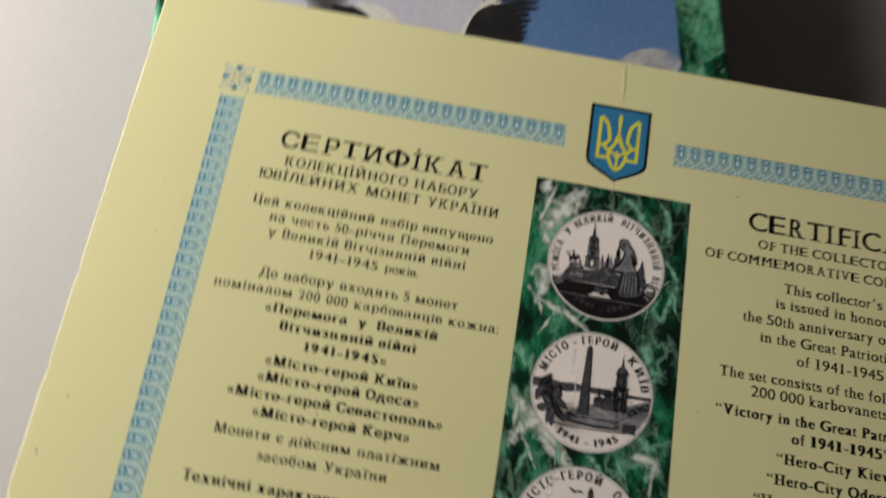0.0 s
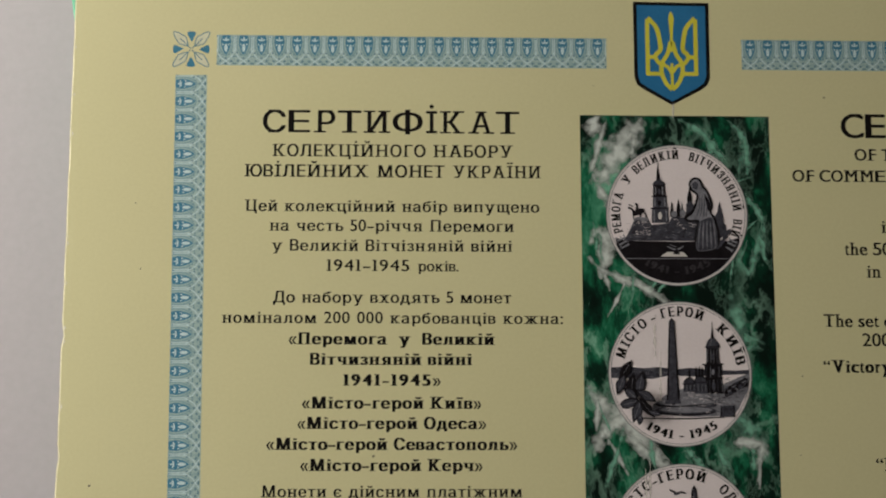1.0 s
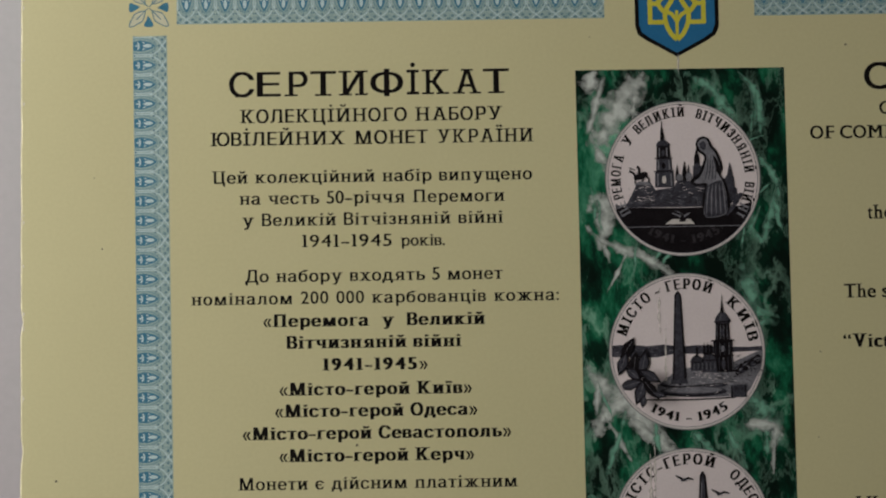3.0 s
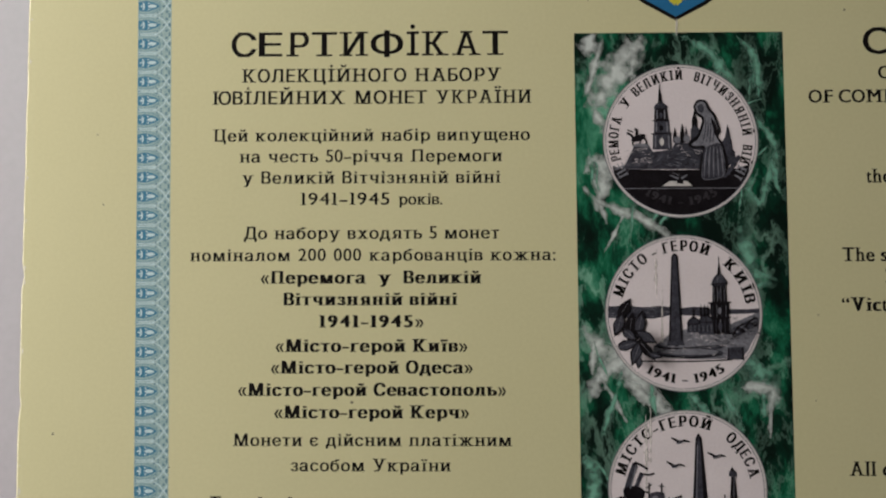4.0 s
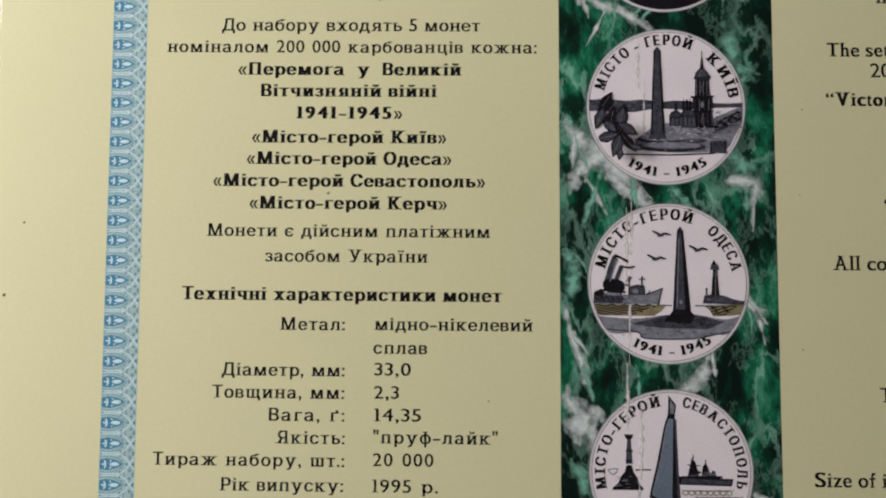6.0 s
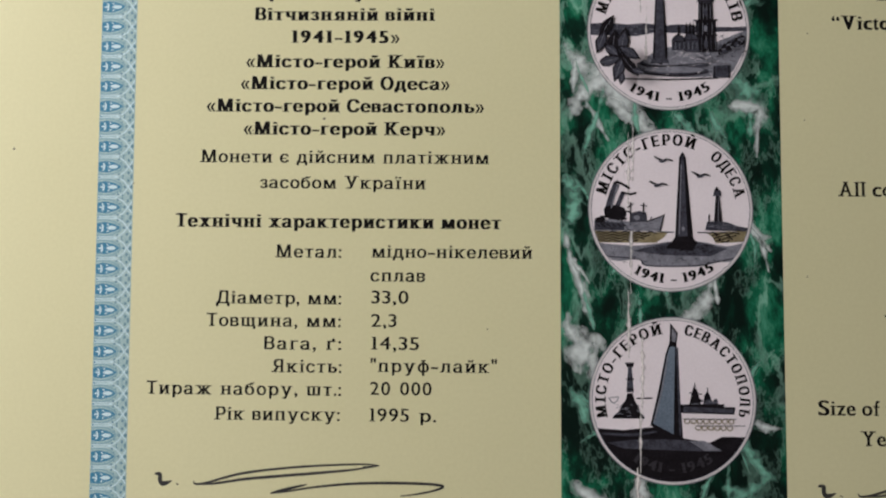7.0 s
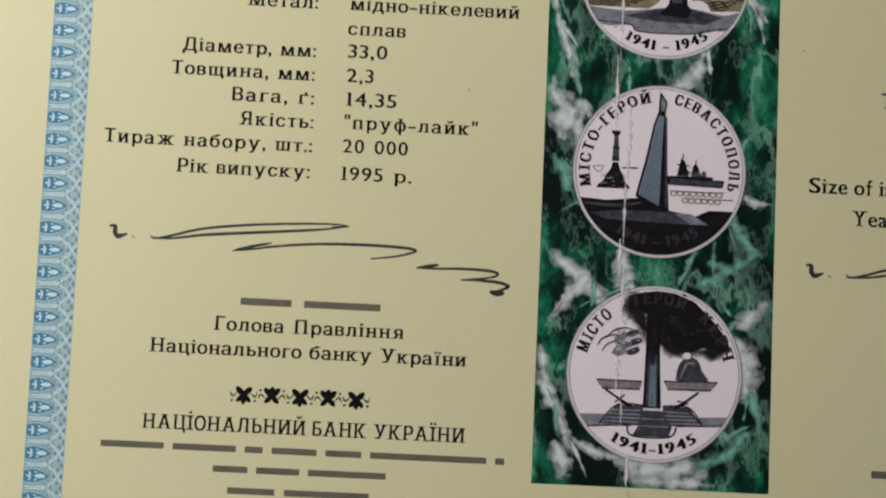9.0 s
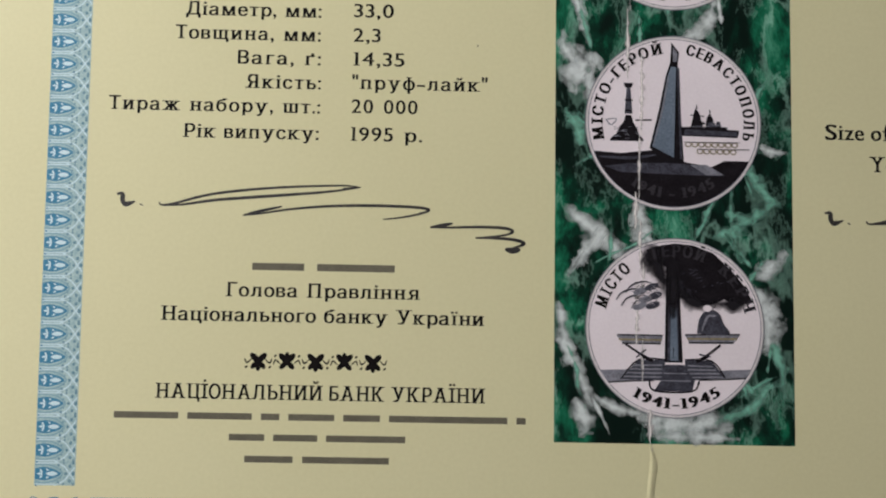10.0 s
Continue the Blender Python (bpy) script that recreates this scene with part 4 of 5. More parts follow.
# Odesa coin: obelisk, harbour cranes and ship, lighthouse, gulls
c = Coin(16.35, -70.35, 430, 390, 340)
c.draw("sea", ("fill", [(116, 478), (420, 484), (402, 506), (370, 528), (136, 528)], TAN), ("fill", [(572, 482), (748, 478), (736, 524), (616, 528), (600, 500)], TAN),
       *[("line", [(124 + 4 * j, 488 + 11 * j)] + [(140 + 26 * k, 486 + 11 * j + (4 if k % 2 else -4)) for k in range(10 - j)], 6, DARK) for j in range(4)], *[("line", [(590 + 8 * j, 488 + 11 * j)] + [(604 + 8 * j + 22 * k, 486 + 11 * j + (4 if k % 2 else -4)) for k in range(6 - j)], 6, DARK) for j in range(4)],
       ("line", [(380, 482), (444, 484)], 5, SLATE), ("line", [(540, 484), (600, 484)], 5, SLATE))
c.draw("quay", ("round", [(134, 530), (290, 540), (430, 522), (540, 520), (660, 540), (728, 528), (704, 580), (676, 602), (620, 604), (530, 622), (330, 622), (300, 598), (186, 600)], GREY), ("line", [(170, 586), (300, 596), (334, 622), (530, 622), (620, 604), (690, 592)], 6, SLATE))
c.draw("plaza", ("fill", [(272, 562), (420, 524), (530, 520), (664, 550), (590, 582), (400, 578)], SLATE), *hatch(330, 600, 530, 574, 40, 7, DARK, 8, 0.1), *hatch(200, 660, 560, 612, 26, 6, SLATE, 33, 0.05))
c.draw("obelisk", ("fill", [(448, 508), (468, 170), (481, 148), (494, 170), (522, 508)], DARK), ("fill", [(458, 500), (475, 176), (481, 160), (487, 176), (500, 500)], SLATE), ("fill", [(432, 528), (446, 506), (520, 504), (538, 526)], DARK), ("oval", 482, 468, 7, 9, GREY), ("fine", [(466, 490), (476, 200)], 9, GREY), ("fill", [(410, 550), (430, 524), (540, 524), (520, 560)], DARK))
c.draw("harbour_crane", ("line", [(172, 392), (190, 330), (208, 284)], 26, SLATE), ("line", [(196, 280), (222, 280), (262, 302)], 10, DARK), ("line", [(206, 392), (222, 350), (236, 318)], 18, SLATE), ("line", [(228, 318), (262, 326), (290, 320)], 8, DARK),
       ("round", [(160, 420), (158, 384), (200, 372), (240, 386), (244, 420), (200, 440)], DARK), ("line", [(206, 284), (214, 270)], 10, DARK), ("line", [(186, 384), (212, 290)], 5, GREY))
c.draw("ship", ("fill", [(114, 480), (116, 436), (180, 430), (250, 440), (330, 438), (406, 412), (386, 480)], GREY), ("fill", [(114, 476), (118, 440), (240, 446), (240, 476)], SLATE), ("fill", [(262, 444), (268, 404), (300, 396), (330, 402), (334, 440)], SLATE), ("line", [(264, 440), (266, 360)], 5, DARK),
       ("line", [(318, 410), (320, 362)], 6, DARK), ("line", [(306, 374), (334, 374)], 4, DARK), ("line", [(252, 382), (278, 366)], 4, DARK), ("line", [(334, 440), (406, 412)], 5, DARK), ("line", [(402, 414), (388, 478)], 5, DARK), ("oval", 292, 424, 13, 10, GREY), *[("line", [(124 + 22 * k, 452), (140 + 22 * k, 462)], 5, DARK) for k in range(6)], ("line", [(140, 420), (250, 430)], 8, DARK), *hatch(120, 250, 440, 478, 26, 5, DARK, 31, 0.2), *hatch(250, 380, 446, 476, 16, 4, SLATE, 32, 0.1), ("line", [(230, 442), (236, 400), (262, 400)], 6, DARK), ("oval", 140, 434, 22, 12, DARK), ("line", [(344, 438), (352, 420)], 4, DARK))
c.draw("lighthouse", ("fill", [(608, 446), (617, 330), (632, 330), (642, 446)], DARK), ("fill", [(606, 332), (610, 308), (636, 308), (640, 332)], SLATE), ("fill", [(612, 310), (620, 290), (632, 310)], DARK), ("fine", [(626, 440), (628, 336)], 6, GREY),
       ("fill", [(572, 474), (580, 440), (606, 436), (662, 440), (704, 456), (748, 464), (742, 478)], SLATE), ("line", [(588, 446), (588, 408)], 5, DARK), *hatch(585, 700, 448, 470, 14, 5, GREY, 9, 0.1))
for x, y in ((402, 184), (556, 246), (380, 286)):
    c.draw("gull", ("fine", [(x - 38, y - 16), (x - 16, y - 4), (x, y + 2)], 10, DARK), ("fine", [(x, y + 2), (x + 16, y - 4), (x + 40, y + 2)], 9, DARK), ("oval", x - 2, y + 3, 16, 6, 15, SLATE))
c.words(("МІСТО-ГЕРОЙ", 168, 68, 0.795, 0.135, BLACK), ("ОДЕСА", 53, 10, 0.795, 0.135, BLACK), date=("1941 - 1945", 240, 306, 0.895, 0.115))

# Sevastopol coin: blue-grey sail monument, column on a rock, warship, waves
c = Coin(16.45, -97.95, 495, 383, 333)
c.foot("dark_ground", [(196, 496), (300, 502), (420, 488), (540, 532), (640, 548), (690, 524), (784, 526)], DARK)
c.draw("terrace", ("fill", [(236, 552), (330, 540), (470, 536), (560, 540), (630, 548), (690, 582), (520, 580), (300, 574)], SLATE), ("fine", [(214, 516), (330, 520), (430, 506)], 12, SLATE), ("fill", [(560, 542), (620, 540), (688, 578), (620, 580)], GREY))
c.draw("sail_monument", ("fill", [(406, 482), (440, 340), (468, 200), (484, 152), (488, 74), (518, 114), (512, 160), (536, 536), (494, 526)], DARK), ("fill", [(416, 474), (450, 340), (474, 204), (488, 166), (506, 170), (498, 516)], STEEL),
       ("fill", [(494, 148), (494, 92), (512, 118), (508, 150)], GREY), ("line", [(514, 172), (520, 350), (526, 520)], 9, SLATE), ("fine", [(420, 472), (455, 330), (478, 200)], 6, GREY), ("line", [(488, 166), (508, 166)], 5, DARK))
c.draw("rock_column", ("fill", [(256, 456), (262, 444), (282, 428), (292, 402), (308, 384), (316, 356), (336, 356), (346, 388), (360, 408), (366, 432), (382, 446), (384, 456)], DARK), ("fill", [(312, 352), (319, 246), (333, 246), (341, 352)], SLATE), ("fill", [(306, 234), (344, 234), (338, 252), (314, 252)], DARK),
       ("line", [(352, 376), (414, 374)], 6, DARK), ("line", [(240, 376), (280, 372), (262, 396), (242, 378)], 4, GREY), *hatch(270, 360, 400, 450, 20, 5, GREY, 12, 0.3), ("line", [(312, 300), (342, 300)], 6, DARK), ("line", [(312, 340), (340, 340)], 7, DARK))
c.draw("warship", ("fill", [(524, 398), (600, 404), (660, 400), (744, 412), (738, 436), (530, 432)], DARK), ("fill", [(534, 428), (736, 430), (738, 414), (540, 406)], SLATE), ("fill", [(560, 404), (570, 360), (578, 326), (592, 340), (600, 366), (608, 404)], DARK), ("fill", [(616, 404), (622, 360), (634, 344), (646, 366), (650, 404)], DARK),
       ("fill", [(652, 404), (660, 374), (672, 376), (678, 406)], SLATE), ("line", [(560, 352), (612, 356)], 4, DARK), ("line", [(690, 408), (744, 410)], 5, DARK), ("line", [(574, 380), (616, 384)], 6, DARK), ("line", [(584, 330), (584, 312)], 4, DARK), ("line", [(634, 350), (634, 330)], 4, DARK), ("oval", 588, 384, 20, 16, DARK), ("oval", 640, 390, 16, 14, SLATE), ("line", [(540, 402), (700, 400)], 9, DARK), *hatch(560, 680, 370, 402, 12, 4, GREY, 41, 0.3))
c.draw("wave_chain", *[("line", [(552 + 44 * j + 25 * k + 11 * math.cos(q * 1.0472), 464 + 26 * j + 9 * math.sin(q * 1.0472)) for q in range(7)], 4, TAN) for j in range(2) for k in range(8 - 2 * j)], *[("line", [(536 + 50 * j, 456 + 26 * j), (746 + 36 * j, 454 + 26 * j)], 3, SLATE) for j in range(2)])
c.words(("МІСТО-ГЕРОЙ", 195, 98, 0.80, 0.125, BLACK), ("СЕВАСТОПОЛЬ", 80, -13, 0.80, 0.125, BLACK), date=("1941 - 1945", 236, 304, 0.86, 0.115), date_material=FAINT)

# Kerch coin: stele, dark smoke, anchor boats on an open plinth
c = Coin(16.7, -125.65, 475, 370, 317)
c.draw("smoke", ("fill", [(372, 96), (420, 82), (475, 72), (540, 78), (610, 104), (670, 158), (720, 218), (752, 276), (700, 288), (650, 268), (614, 284), (580, 292), (540, 280), (500, 240), (470, 170), (430, 152), (398, 150)], DARK),
       *[("soft", pts, w, SMOKE) for pts, w in (([(346, 110), (390, 128), (440, 190)], 110), ([(380, 110), (420, 170), (446, 270)], 90), ([(480, 220), (540, 284), (620, 286)], 70), ([(600, 280), (680, 286), (740, 284)], 66), ([(440, 150), (480, 220), (520, 270)], 60))], *hatch(470, 660, 160, 260, 20, 6, SLATE, 14, 0.6))
c.draw("ground", ("fill", [(212, 522), (330, 518), (620, 518), (742, 512), (726, 548), (600, 550), (380, 552), (238, 566)], GREY), ("line", [(240, 566), (330, 558), (400, 556)], 5, DARK), ("line", [(560, 552), (650, 548), (728, 546)], 5, DARK))
c.draw("plinth_wing", ("fill", [(284, 552), (346, 484), (440, 482), (440, 556)], SLATE), *[("line", [(320 - 10 * k, 504 + 13 * k), (430, 502 + 14 * k)], 6, GREY) for k in range(4)], ("line", [(284, 553), (346, 484), (440, 482)], 5, DARK))
c.draw("plinth_wing", ("fill", [(510, 556), (510, 482), (604, 484), (652, 542)], SLATE), *[("line", [(520, 502 + 14 * k), (608 + 12 * k, 504 + 12 * k)], 6, GREY) for k in range(4)], ("line", [(510, 482), (604, 484), (652, 543)], 5, DARK))
c.draw("plinth_steps", ("fill", [(424, 556), (442, 500), (508, 500), (544, 556), (534, 592), (402, 592)], SLATE), ("line", [(384, 556), (404, 592), (534, 592), (560, 556)], 6, DARK), ("line", [(436, 530), (516, 530)], 4, GREY), ("line", [(424, 556), (530, 556)], 4, GREY))
c.draw("stele", ("fill", [(438, 492), (444, 150), (462, 140), (486, 150), (502, 492)], DARK), ("fill", [(448, 486), (452, 290), (490, 290), (496, 486)], SLATE), ("fill", [(458, 486), (460, 300), (480, 300), (486, 486)], STEEL), ("fine", [(468, 478), (470, 440)], 6, DARK), ("fill", [(488, 484), (486, 240), (492, 240), (498, 484)], DARK), ("soft", [(466, 120), (468, 180), (470, 250)], 90, SMOKE), ("soft", [(468, 180), (470, 260), (472, 340)], 60, SMOKE))
c.draw("anchor_boat", ("fill", [(268, 400), (432, 400), (424, 426), (292, 428)], GREY), ("line", [(270, 398), (432, 398)], 5, DARK), ("line", [(276, 414), (428, 414)], 7, TAN), ("line", [(288, 428), (424, 427)], 5, DARK))
c.draw("anchor_boat", ("fill", [(510, 396), (704, 392), (680, 420), (526, 422)], GREY), ("line", [(510, 394), (704, 390)], 5, DARK), ("line", [(518, 408), (694, 406)], 7, TAN), ("line", [(524, 422), (682, 420)], 5, DARK))
c.draw("anchor_arm", ("line", [(300, 430), (350, 462), (384, 482)], 8, DARK), ("line", [(338, 476), (372, 448)], 6, SLATE), ("line", [(360, 470), (396, 488)], 12, DARK))
c.draw("anchor_arm", ("line", [(636, 428), (600, 456), (566, 482)], 8, DARK), ("line", [(560, 462), (600, 470)], 6, SLATE), ("line", [(550, 488), (590, 468)], 12, DARK))
c.draw("smoking_rock", ("round", [(552, 388), (560, 340), (580, 312), (606, 304), (632, 318), (646, 352), (668, 388), (612, 394)], SLATE), ("oval", 590, 300, 16, 12, DISC), ("fine", [(570, 380), (590, 330), (620, 326)], 9, GREY))
c.draw("curled_swirl", *[("fine", [(x, y), (x + 20, y - 26), (x + 60, y - 40), (x + 92, y - 36)], 6, SLATE) for x, y in ((266, 276), (284, 296), (300, 250), (320, 304))], *[("oval", x, y, 26, 12, 20, m) for x, y, m in ((352, 244, GREY), (392, 228, SLATE), (372, 272, GREY), (404, 258, SLATE), (396, 292, SLATE), (350, 296, GREY))], *hatch(320, 420, 205, 300, 30, 5, DARK, 16, 0.6), *hatch(330, 410, 215, 295, 14, 4, DISC, 17, 0.5))
c.words(("МІСТО", 166, 128, 0.795, 0.135, BLACK), ("- ГЕРОЙ", 118, 66, 0.795, 0.135, FAINT), ("КЕРЧ", 54, 12, 0.795, 0.135, FAINT), date=("1941-1945", 238, 305, 0.895, 0.115))

# ---- the printed text ----
spread_line([("С", -53.7, -49.8), ("Е", -49.4, -45.7), ("Р", -45.1, -41.5), ("Т", -41.1, -37.1), ("И", -36.7, -32.2), ("Ф", -31.8, -26.7), ("І", -26.15, -24.25), ("К", -23.8, -19.6), ("А", -19.0, -14.6), ("Т", -14.3, -10.3)], -3.35, 3.85, certificate)
spread_line([("КОЛЕКЦІЙНОГО", -52.0, -26.2), ("НАБОРУ", -24.9, -11.4)], -7.45, 2.1, certificate)
spread_line([("ЮВІЛЕЙНИХ", -56.6, -35.8), ("МОНЕТ", -34.4, -23.0), ("УКРАЇНИ", -21.6, -6.7)], -10.95, 2.1, certificate)
for row in (("Цей колекційний набір випущено", -56.4, -7.0, -16.8, 1.95, 0), ("на честь 50-річчя Перемоги", -52.2, -11.3, -20.1, 1.95, 0), ("у Великій Вітчізняній війні", -51.8, -11.6, -23.45, 1.95, 0),
            ("1941-1945", -42.6, -28.8, -26.8, 1.9, 0), ("років.", -27.4, -20.6, -26.8, 1.8, 0), ("До набору входять 5 монет", -51.4, -11.8, -32.1, 1.95, 0), ("номіналом 200 000 карбованців кожна:", -59.7, -3.2, -35.5, 1.9, 0),
            ("«Перемога  у  Великій", -48.7, -14.6, -39.0, 1.95, 1), ("Вітчизняній війні", -45.1, -18.3, -42.35, 1.95, 1), ("1941-1945»", -39.6, -23.5, -45.75, 1.85, 1),
            ("«Місто-герой Київ»", -46.3, -16.8, -49.5, 1.95, 1), ("«Місто-герой Одеса»", -47.0, -16.0, -52.8, 1.95, 1), ("«Місто-герой Севастополь»", -52.0, -10.9, -56.2, 1.95, 1), ("«Місто-герой Керч»", -46.4, -16.6, -59.6, 1.95, 1),
            ("Монети є дійсним платіжним", -52.7, -10.1, -63.8, 1.9, 0), ("засобом України", -43.8, -19.4, -67.6, 1.9, 0), ("Технічні характеристики монет", -56.1, -8.3, -73.4, 2.0, 1),
            ("Метал:", -41.3, -31.6, -77.8, 1.9, 0), ("мідно-нікелевий", -27.2, -3.7, -77.7, 1.9, 0), ("сплав", -27.3, -19.3, -81.2, 1.9, 0), ("Діаметр, мм:", -49.8, -31.5, -84.6, 1.9, 0), ("33,0", -27.1, -21.7, -84.4, 1.85, 0),
            ("Товщина, мм:", -51.1, -31.5, -87.9, 1.9, 0), ("2,3", -27.1, -23.4, -87.8, 1.85, 0), ("Вага, ґ:", -42.6, -31.4, -91.2, 1.9, 0), ("14,35", -27.0, -20.1, -91.1, 1.85, 0), ("Якість:", -41.5, -31.3, -94.5, 1.9, 0), ('"пруф-лайк"', -27.1, -8.8, -94.3, 1.9, 0),
            ("Тираж набору, шт.:", -59.6, -31.3, -97.8, 1.9, 0), ("20 000", -27.1, -18.2, -97.6, 1.85, 0), ("Рік випуску:", -49.6, -31.4, -101.4, 1.9, 0), ("1995 р.", -27.1, -17.5, -101.4, 1.85, 0),
            ("Голова Правління", -43.1, -17.4, -122.6, 1.9, 0), ("Національного банку України", -51.5, -8.8, -125.9, 1.9, 0), ("НАЦІОНАЛЬНИЙ БАНК УКРАЇНИ", -51.8, -8.5, -136.1, 1.95, 0)):
    body, x0, x1, y, cap, bold = row
    line_of_text(body, x0, x1, y, cap, bool(bold), BLACK, certificate)
bars((4, 6), -39.7, -20.8, -119.2, 1.9, certificate)
bars((7, 7, 2, 5, 4, 13, 1), -57.1, -3.1, -138.9, 1.7, certificate)
bars((4, 5, 9), -42.0, -18.9, -141.6, 1.7, certificate)
bars((5, 9), -39.9, -21.0, -144.4, 1.7, certificate)

for row in (("CERTIFICATE", 44.7, -3.6, 4.16, 0), ("OF THE COLLECTOR'S SET", 46.9, -7.5, 2.0, 0), ("OF COMMEMORATIVE COINS OF UKRAINE", 36.1, -11.2, 2.0, 0), ("This collector's set", 52.6, -16.4, 2.15, 0), ("is issued in honour of", 51.0, -19.9, 2.15, 0),
            ("the 50th anniversary of the Victory", 44.6, -23.7, 2.15, 0), ("in the Great Patriotic War", 48.2, -27.5, 2.15, 0), ("of 1941-1945", 55.7, -31.3, 2.13, 0), ("The set consists of the following coins", 40.6, -35.8, 2.13, 0), ("200 000 karbovanets each", 47.0, -39.0, 2.15, 0),
            ("“Victory in the Great Patriotic War", 40.2, -43.4, 2.1, 1), ("of 1941-1945”", 55.2, -47.0, 2.1, 1), ("“Hero-City Kiev”", 52.4, -51.2, 2.1, 1), ("“Hero-City Odessa”", 50.7, -55.3, 2.1, 1), ("“Hero-City", 48.4, -59.5, 2.1, 1),
            ("All coins", 40.7, -68.2, 2.15, 0), ("Size of issue", 37.2, -99.8, 2.1, 0), ("Year", 43.2, -104.1, 2.1, 0), ("S", 48.6, -74.7, 2.1, 1), ("D", 48.2, -83.4, 2.1, 0), ("T", 47.0, -87.5, 2.1, 0)):
    body, x0, y, cap, bold = row
    roman_line(body, x0, y, cap, bool(bold), certificate)
for words, x0, x1, y in (((4, 8), 46.6, 66.0, -138.4),):
    bars(words, x0, x1, y, 2.0, certificate)


# ---- pen strokes: a long flourish, set beside each text ----
def flourish(dx, dy):
    ink = Ink((dx, dy))
    runs = (([(0, 0.05), (0.75, 0.05), (0.8, -0.8), (1.3, -1.4), (2.4, -0.9)], 0.62), ([(1.0, -1.1), (2.5, -0.95)], 0.5), ([(3.1, -1.2), (3.5, -1.45)], 0.4), ([(5.65, -0.9), (6.0, -1.3), (7.6, -1.1), (12.8, 0.3), (20.7, 1.28), (29.5, 1.78), (32.3, 1.6)], 0.36),
            ([(32.4, 1.6), (28.7, 1.0), (23.9, 0.5), (16.8, -0.15), (12.8, -0.55), (8.8, -1.2), (6.0, -1.35)], 0.42), ([(30.0, 1.4), (32.3, 1.6)], 0.45), ([(16.8, -2.5), (19.2, -2.2), (23.1, -1.55), (27.9, -1.05), (32.7, -0.85), (37.4, -0.85), (40.6, -1.0), (41.6, -1.3), (40.2, -1.85), (37.9, -2.35), (35.5, -2.65)], 0.4),
            ([(16.8, -2.5), (19.2, -1.85), (22.0, -1.2)], 0.42), ([(41.8, -3.6), (43.4, -3.3), (44.8, -3.0)], 0.5))
    ends = (([(41.8, -3.6), (44.6, -3.55), (48.6, -3.4), (51.7, -3.5), (52.9, -3.9), (51.7, -4.45), (47.9, -4.9)], 0.4), ([(47.9, -4.9), (50.1, -4.85), (52.9, -5.0), (54.4, -5.45), (53.7, -5.9), (52.4, -6.3)], 0.45), ([(51.9, -6.3), (52.9, -6.5), (53.9, -6.35)], 0.8))
    for k, (pts, w) in enumerate(runs + ends):
        ink.stroke(pts, 1.0 * w, 0.05 + 0.003 * k, PEN, taper=True, smooth=6)
    return part("pen_flourish", ink, certificate, "black pen flourish")


flourish(-58.0, -109.3)
flourish(37.0, -109.9)

# leafy divider
for k in range(5):
    ink = Ink((-38.5 + 3.78 * k, -131.1))
    up = 1 if k % 2 else -1
    for a, d, rx, ry in ((45, 0.65, 0.85, 0.42), (135, 0.65, 0.85, 0.42), (225, 0.6, 0.75, 0.36), (315, 0.6, 0.75, 0.36), (90 * up, 0.7, 0.6, 0.34)):
        ink.oval(d * math.cos(radians(a)), d * math.sin(radians(a)), rx, ry, 0.04 + 0.0002 * a / 45, BLACK, a, 10)
    for s in (-1, 1):
        ink.stroke([(s * 0.9, -0.3 * up), (s * 1.5, 0.2 * up), (s * 1.8, -0.4 * up)], 0.22, 0.045, BLACK, taper=True)
        ink.oval(s * 1.55, 0.75 * up, 0.22, 0.14, 0.046, BLACK, 40, 8)
    part("divider_leaf", ink, certificate, "small black leaf ornament")

# ---- wear: a cracked fold with glare painted along it, specks and rubbed spots ----
def fold_ridge(pts, width, height, material, label):
    """A raised, slightly uneven crease along the fold: two slopes that meet in a crest."""
    ink = Ink()
    path, s, ids = spline(pts, 5), ink.slot(material), []
    for k, (x, y) in enumerate(path):
        end = min(1.0, 4 * min(k, len(path) - 1 - k) / len(path) + 0.15)
        w, h = width * end * rng.uniform(0.8, 1.2), height * end * rng.uniform(0.85, 1.15)
        row = []
        for e, z in ((-0.5, 0.028), (-0.12, h), (0.12, 0.95 * h), (0.5, 0.028)):
            row.append(len(ink.v))
            ink.v.append(((x + e * w) * M, y * M, z * M))
            ink.fade.append(1.0)
        ids.append(row)
    for a, b in zip(ids, ids[1:]):
        for i in range(3):
            ink.f.append((a[i], b[i], b[i + 1], a[i + 1]))
            ink.m.append(s)
    return part("fold_crease", ink, certificate, label)


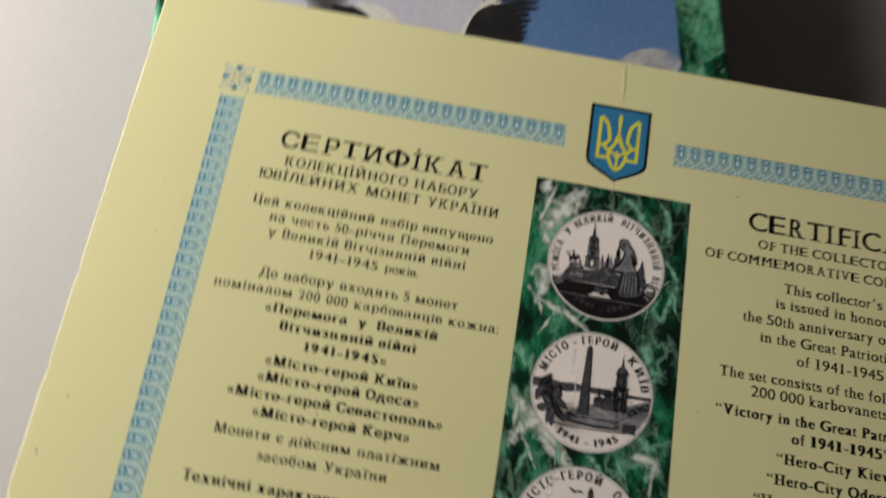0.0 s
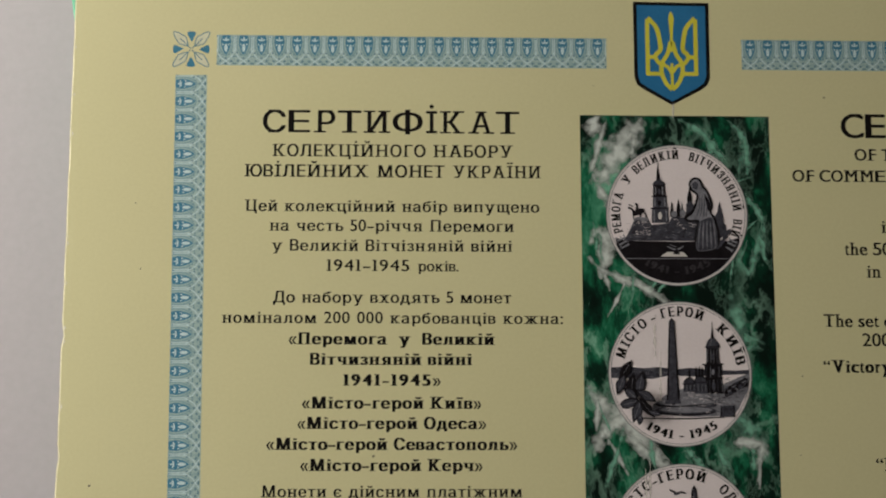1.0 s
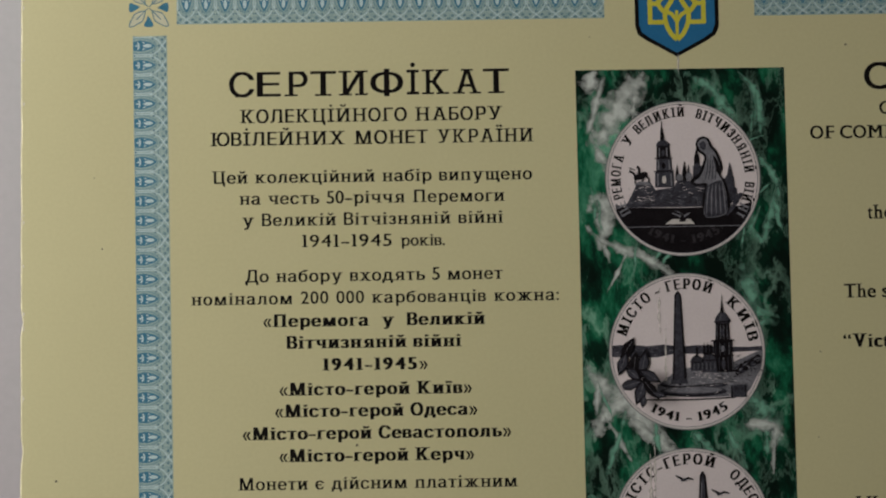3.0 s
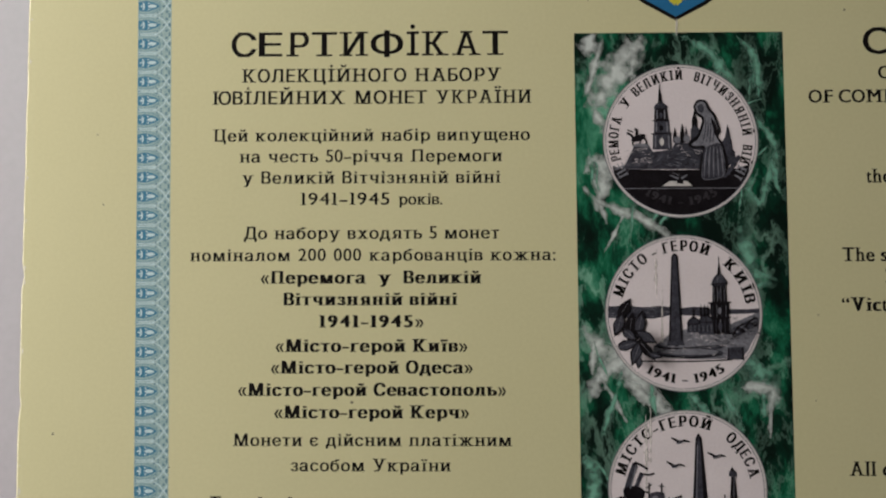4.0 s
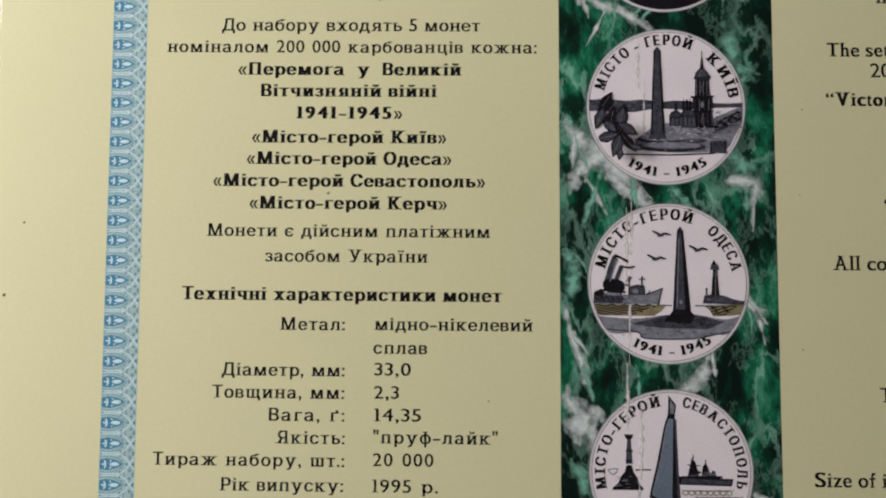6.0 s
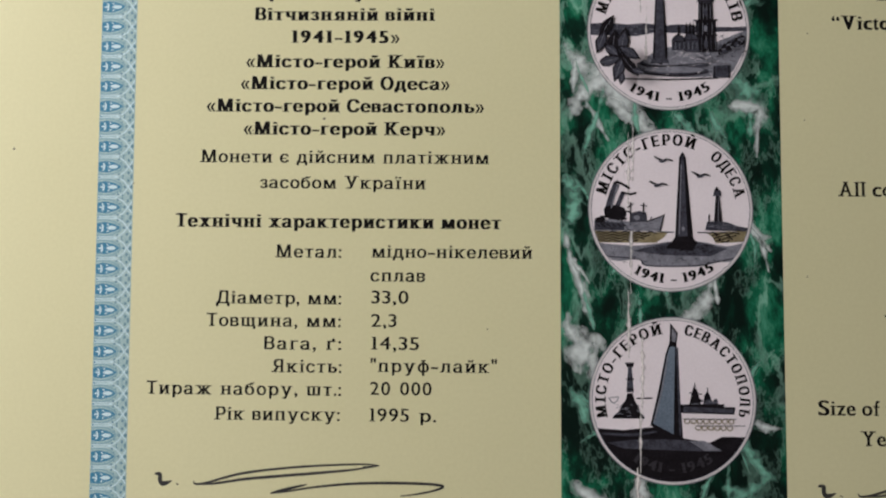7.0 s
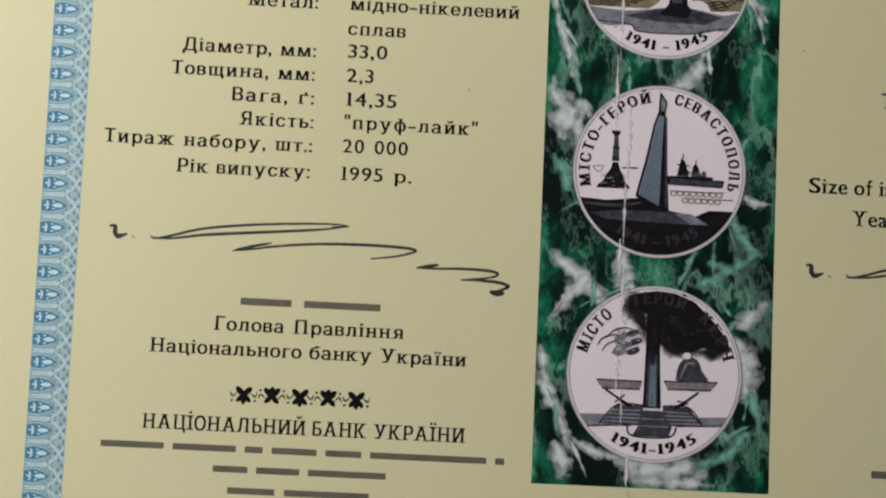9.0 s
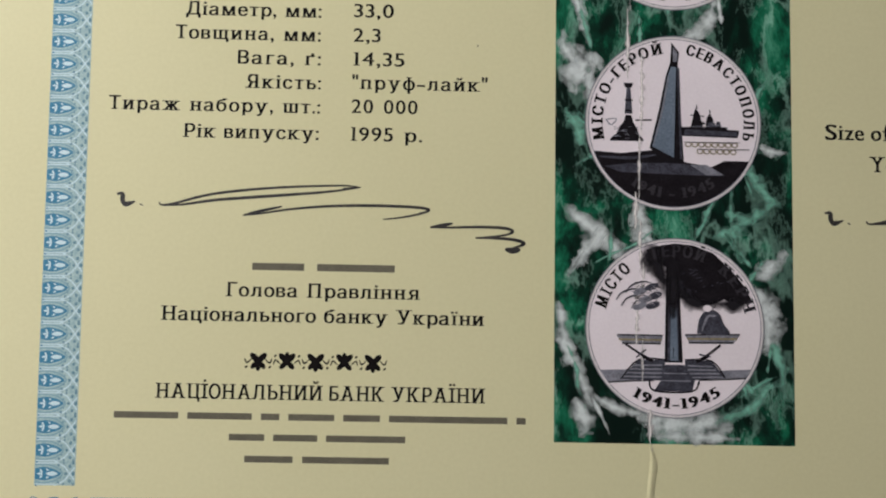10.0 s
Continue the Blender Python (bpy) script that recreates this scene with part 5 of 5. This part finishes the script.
rng = random.Random(3)
fold_ridge([(13.3, -141.2), (13.8, -143.5), (13.4, -147.9), (13.6, -153), (13.5, -162), (13.6, -172.6)], 0.9, 0.075, CREAM, "raised cracked fold line")
fold_ridge([(15.6, 31.3), (15.5, 28.5), (15.8, 25.0), (15.7, 21.5)], 0.9, 0.06, CREAM, "raised cracked fold line")
for x, y0, y1, w in ((15.9, 1.9, -0.5, 0.22), (15.5, 31.0, 25.5, 0.4), (12.2, -34.0, -41.0, 0.2), (13.0, -40.0, -51.0, 0.26), (10.9, -57.5, -66.0, 0.22), (10.2, -59.0, -71.0, 0.34), (10.6, -69.0, -82.5, 0.26), (10.2, -82.0, -92.0, 0.36), (12.1, -88.0, -100.0, 0.4),
                    (11.9, -99.0, -109.0, 0.22), (11.4, -107.5, -112.5, 0.6), (12.0, -111.5, -118.0, 0.36), (12.4, -117.0, -121.0, 0.3), (11.6, -120.0, -128.0, 0.42), (12.4, -127.0, -133.0, 0.2), (13.4, -136.5, -141.0, 0.6), (13.6, -141.0, -153.0, 0.3)):
    n, ink = 6, Ink()
    ink.stroke([(x + rng.uniform(-0.09, 0.09), y0 + (y1 - y0) * k / n) for k in range(n + 1)], 0.32 * w, 0.236, CRACK, taper=True, smooth=3, wobble=0.4, rng=rng)
    # soft whitish band: the rubbed fold, and its glare put into the colour
    ink.soft([(x + 0.1, y0 + 0.5), (x + rng.uniform(-0.1, 0.1), (y0 + y1) / 2), (x, y1 - 0.5)], 2.6 * w + 0.25, 0.232, RUB_GLARE, 5, 0.15, rng)
    part("fold_crease", ink, certificate, "white cracked fold line with painted glare")
for x, y, r in ((2.3, 5.2, 0.1), (-74.6, -15.6, 0.13), (-73.4, -26.6, 0.15), (-80.5, -62.0, 0.22), (-45.0, -59.0, 0.12), (36.7, -44.0, 0.14), (36.0, -57.0, 0.1), (36.0, -80.0, 0.14), (-83.0, -73.0, 0.3), (42.0, 3.4, 0.2), (-51.0, -35.0, 0.12), (-62.5, -67.0, 0.14), (-34.5, -57.2, 0.24), (-10.2, -88.0, 0.14)):
    ink = Ink()
    ink.oval(x, y, r, r * 0.8, 0.03, FADED, 30, 8)
    part("speck", ink, certificate, "small dark speck")
bpy.data.objects.remove(probe)
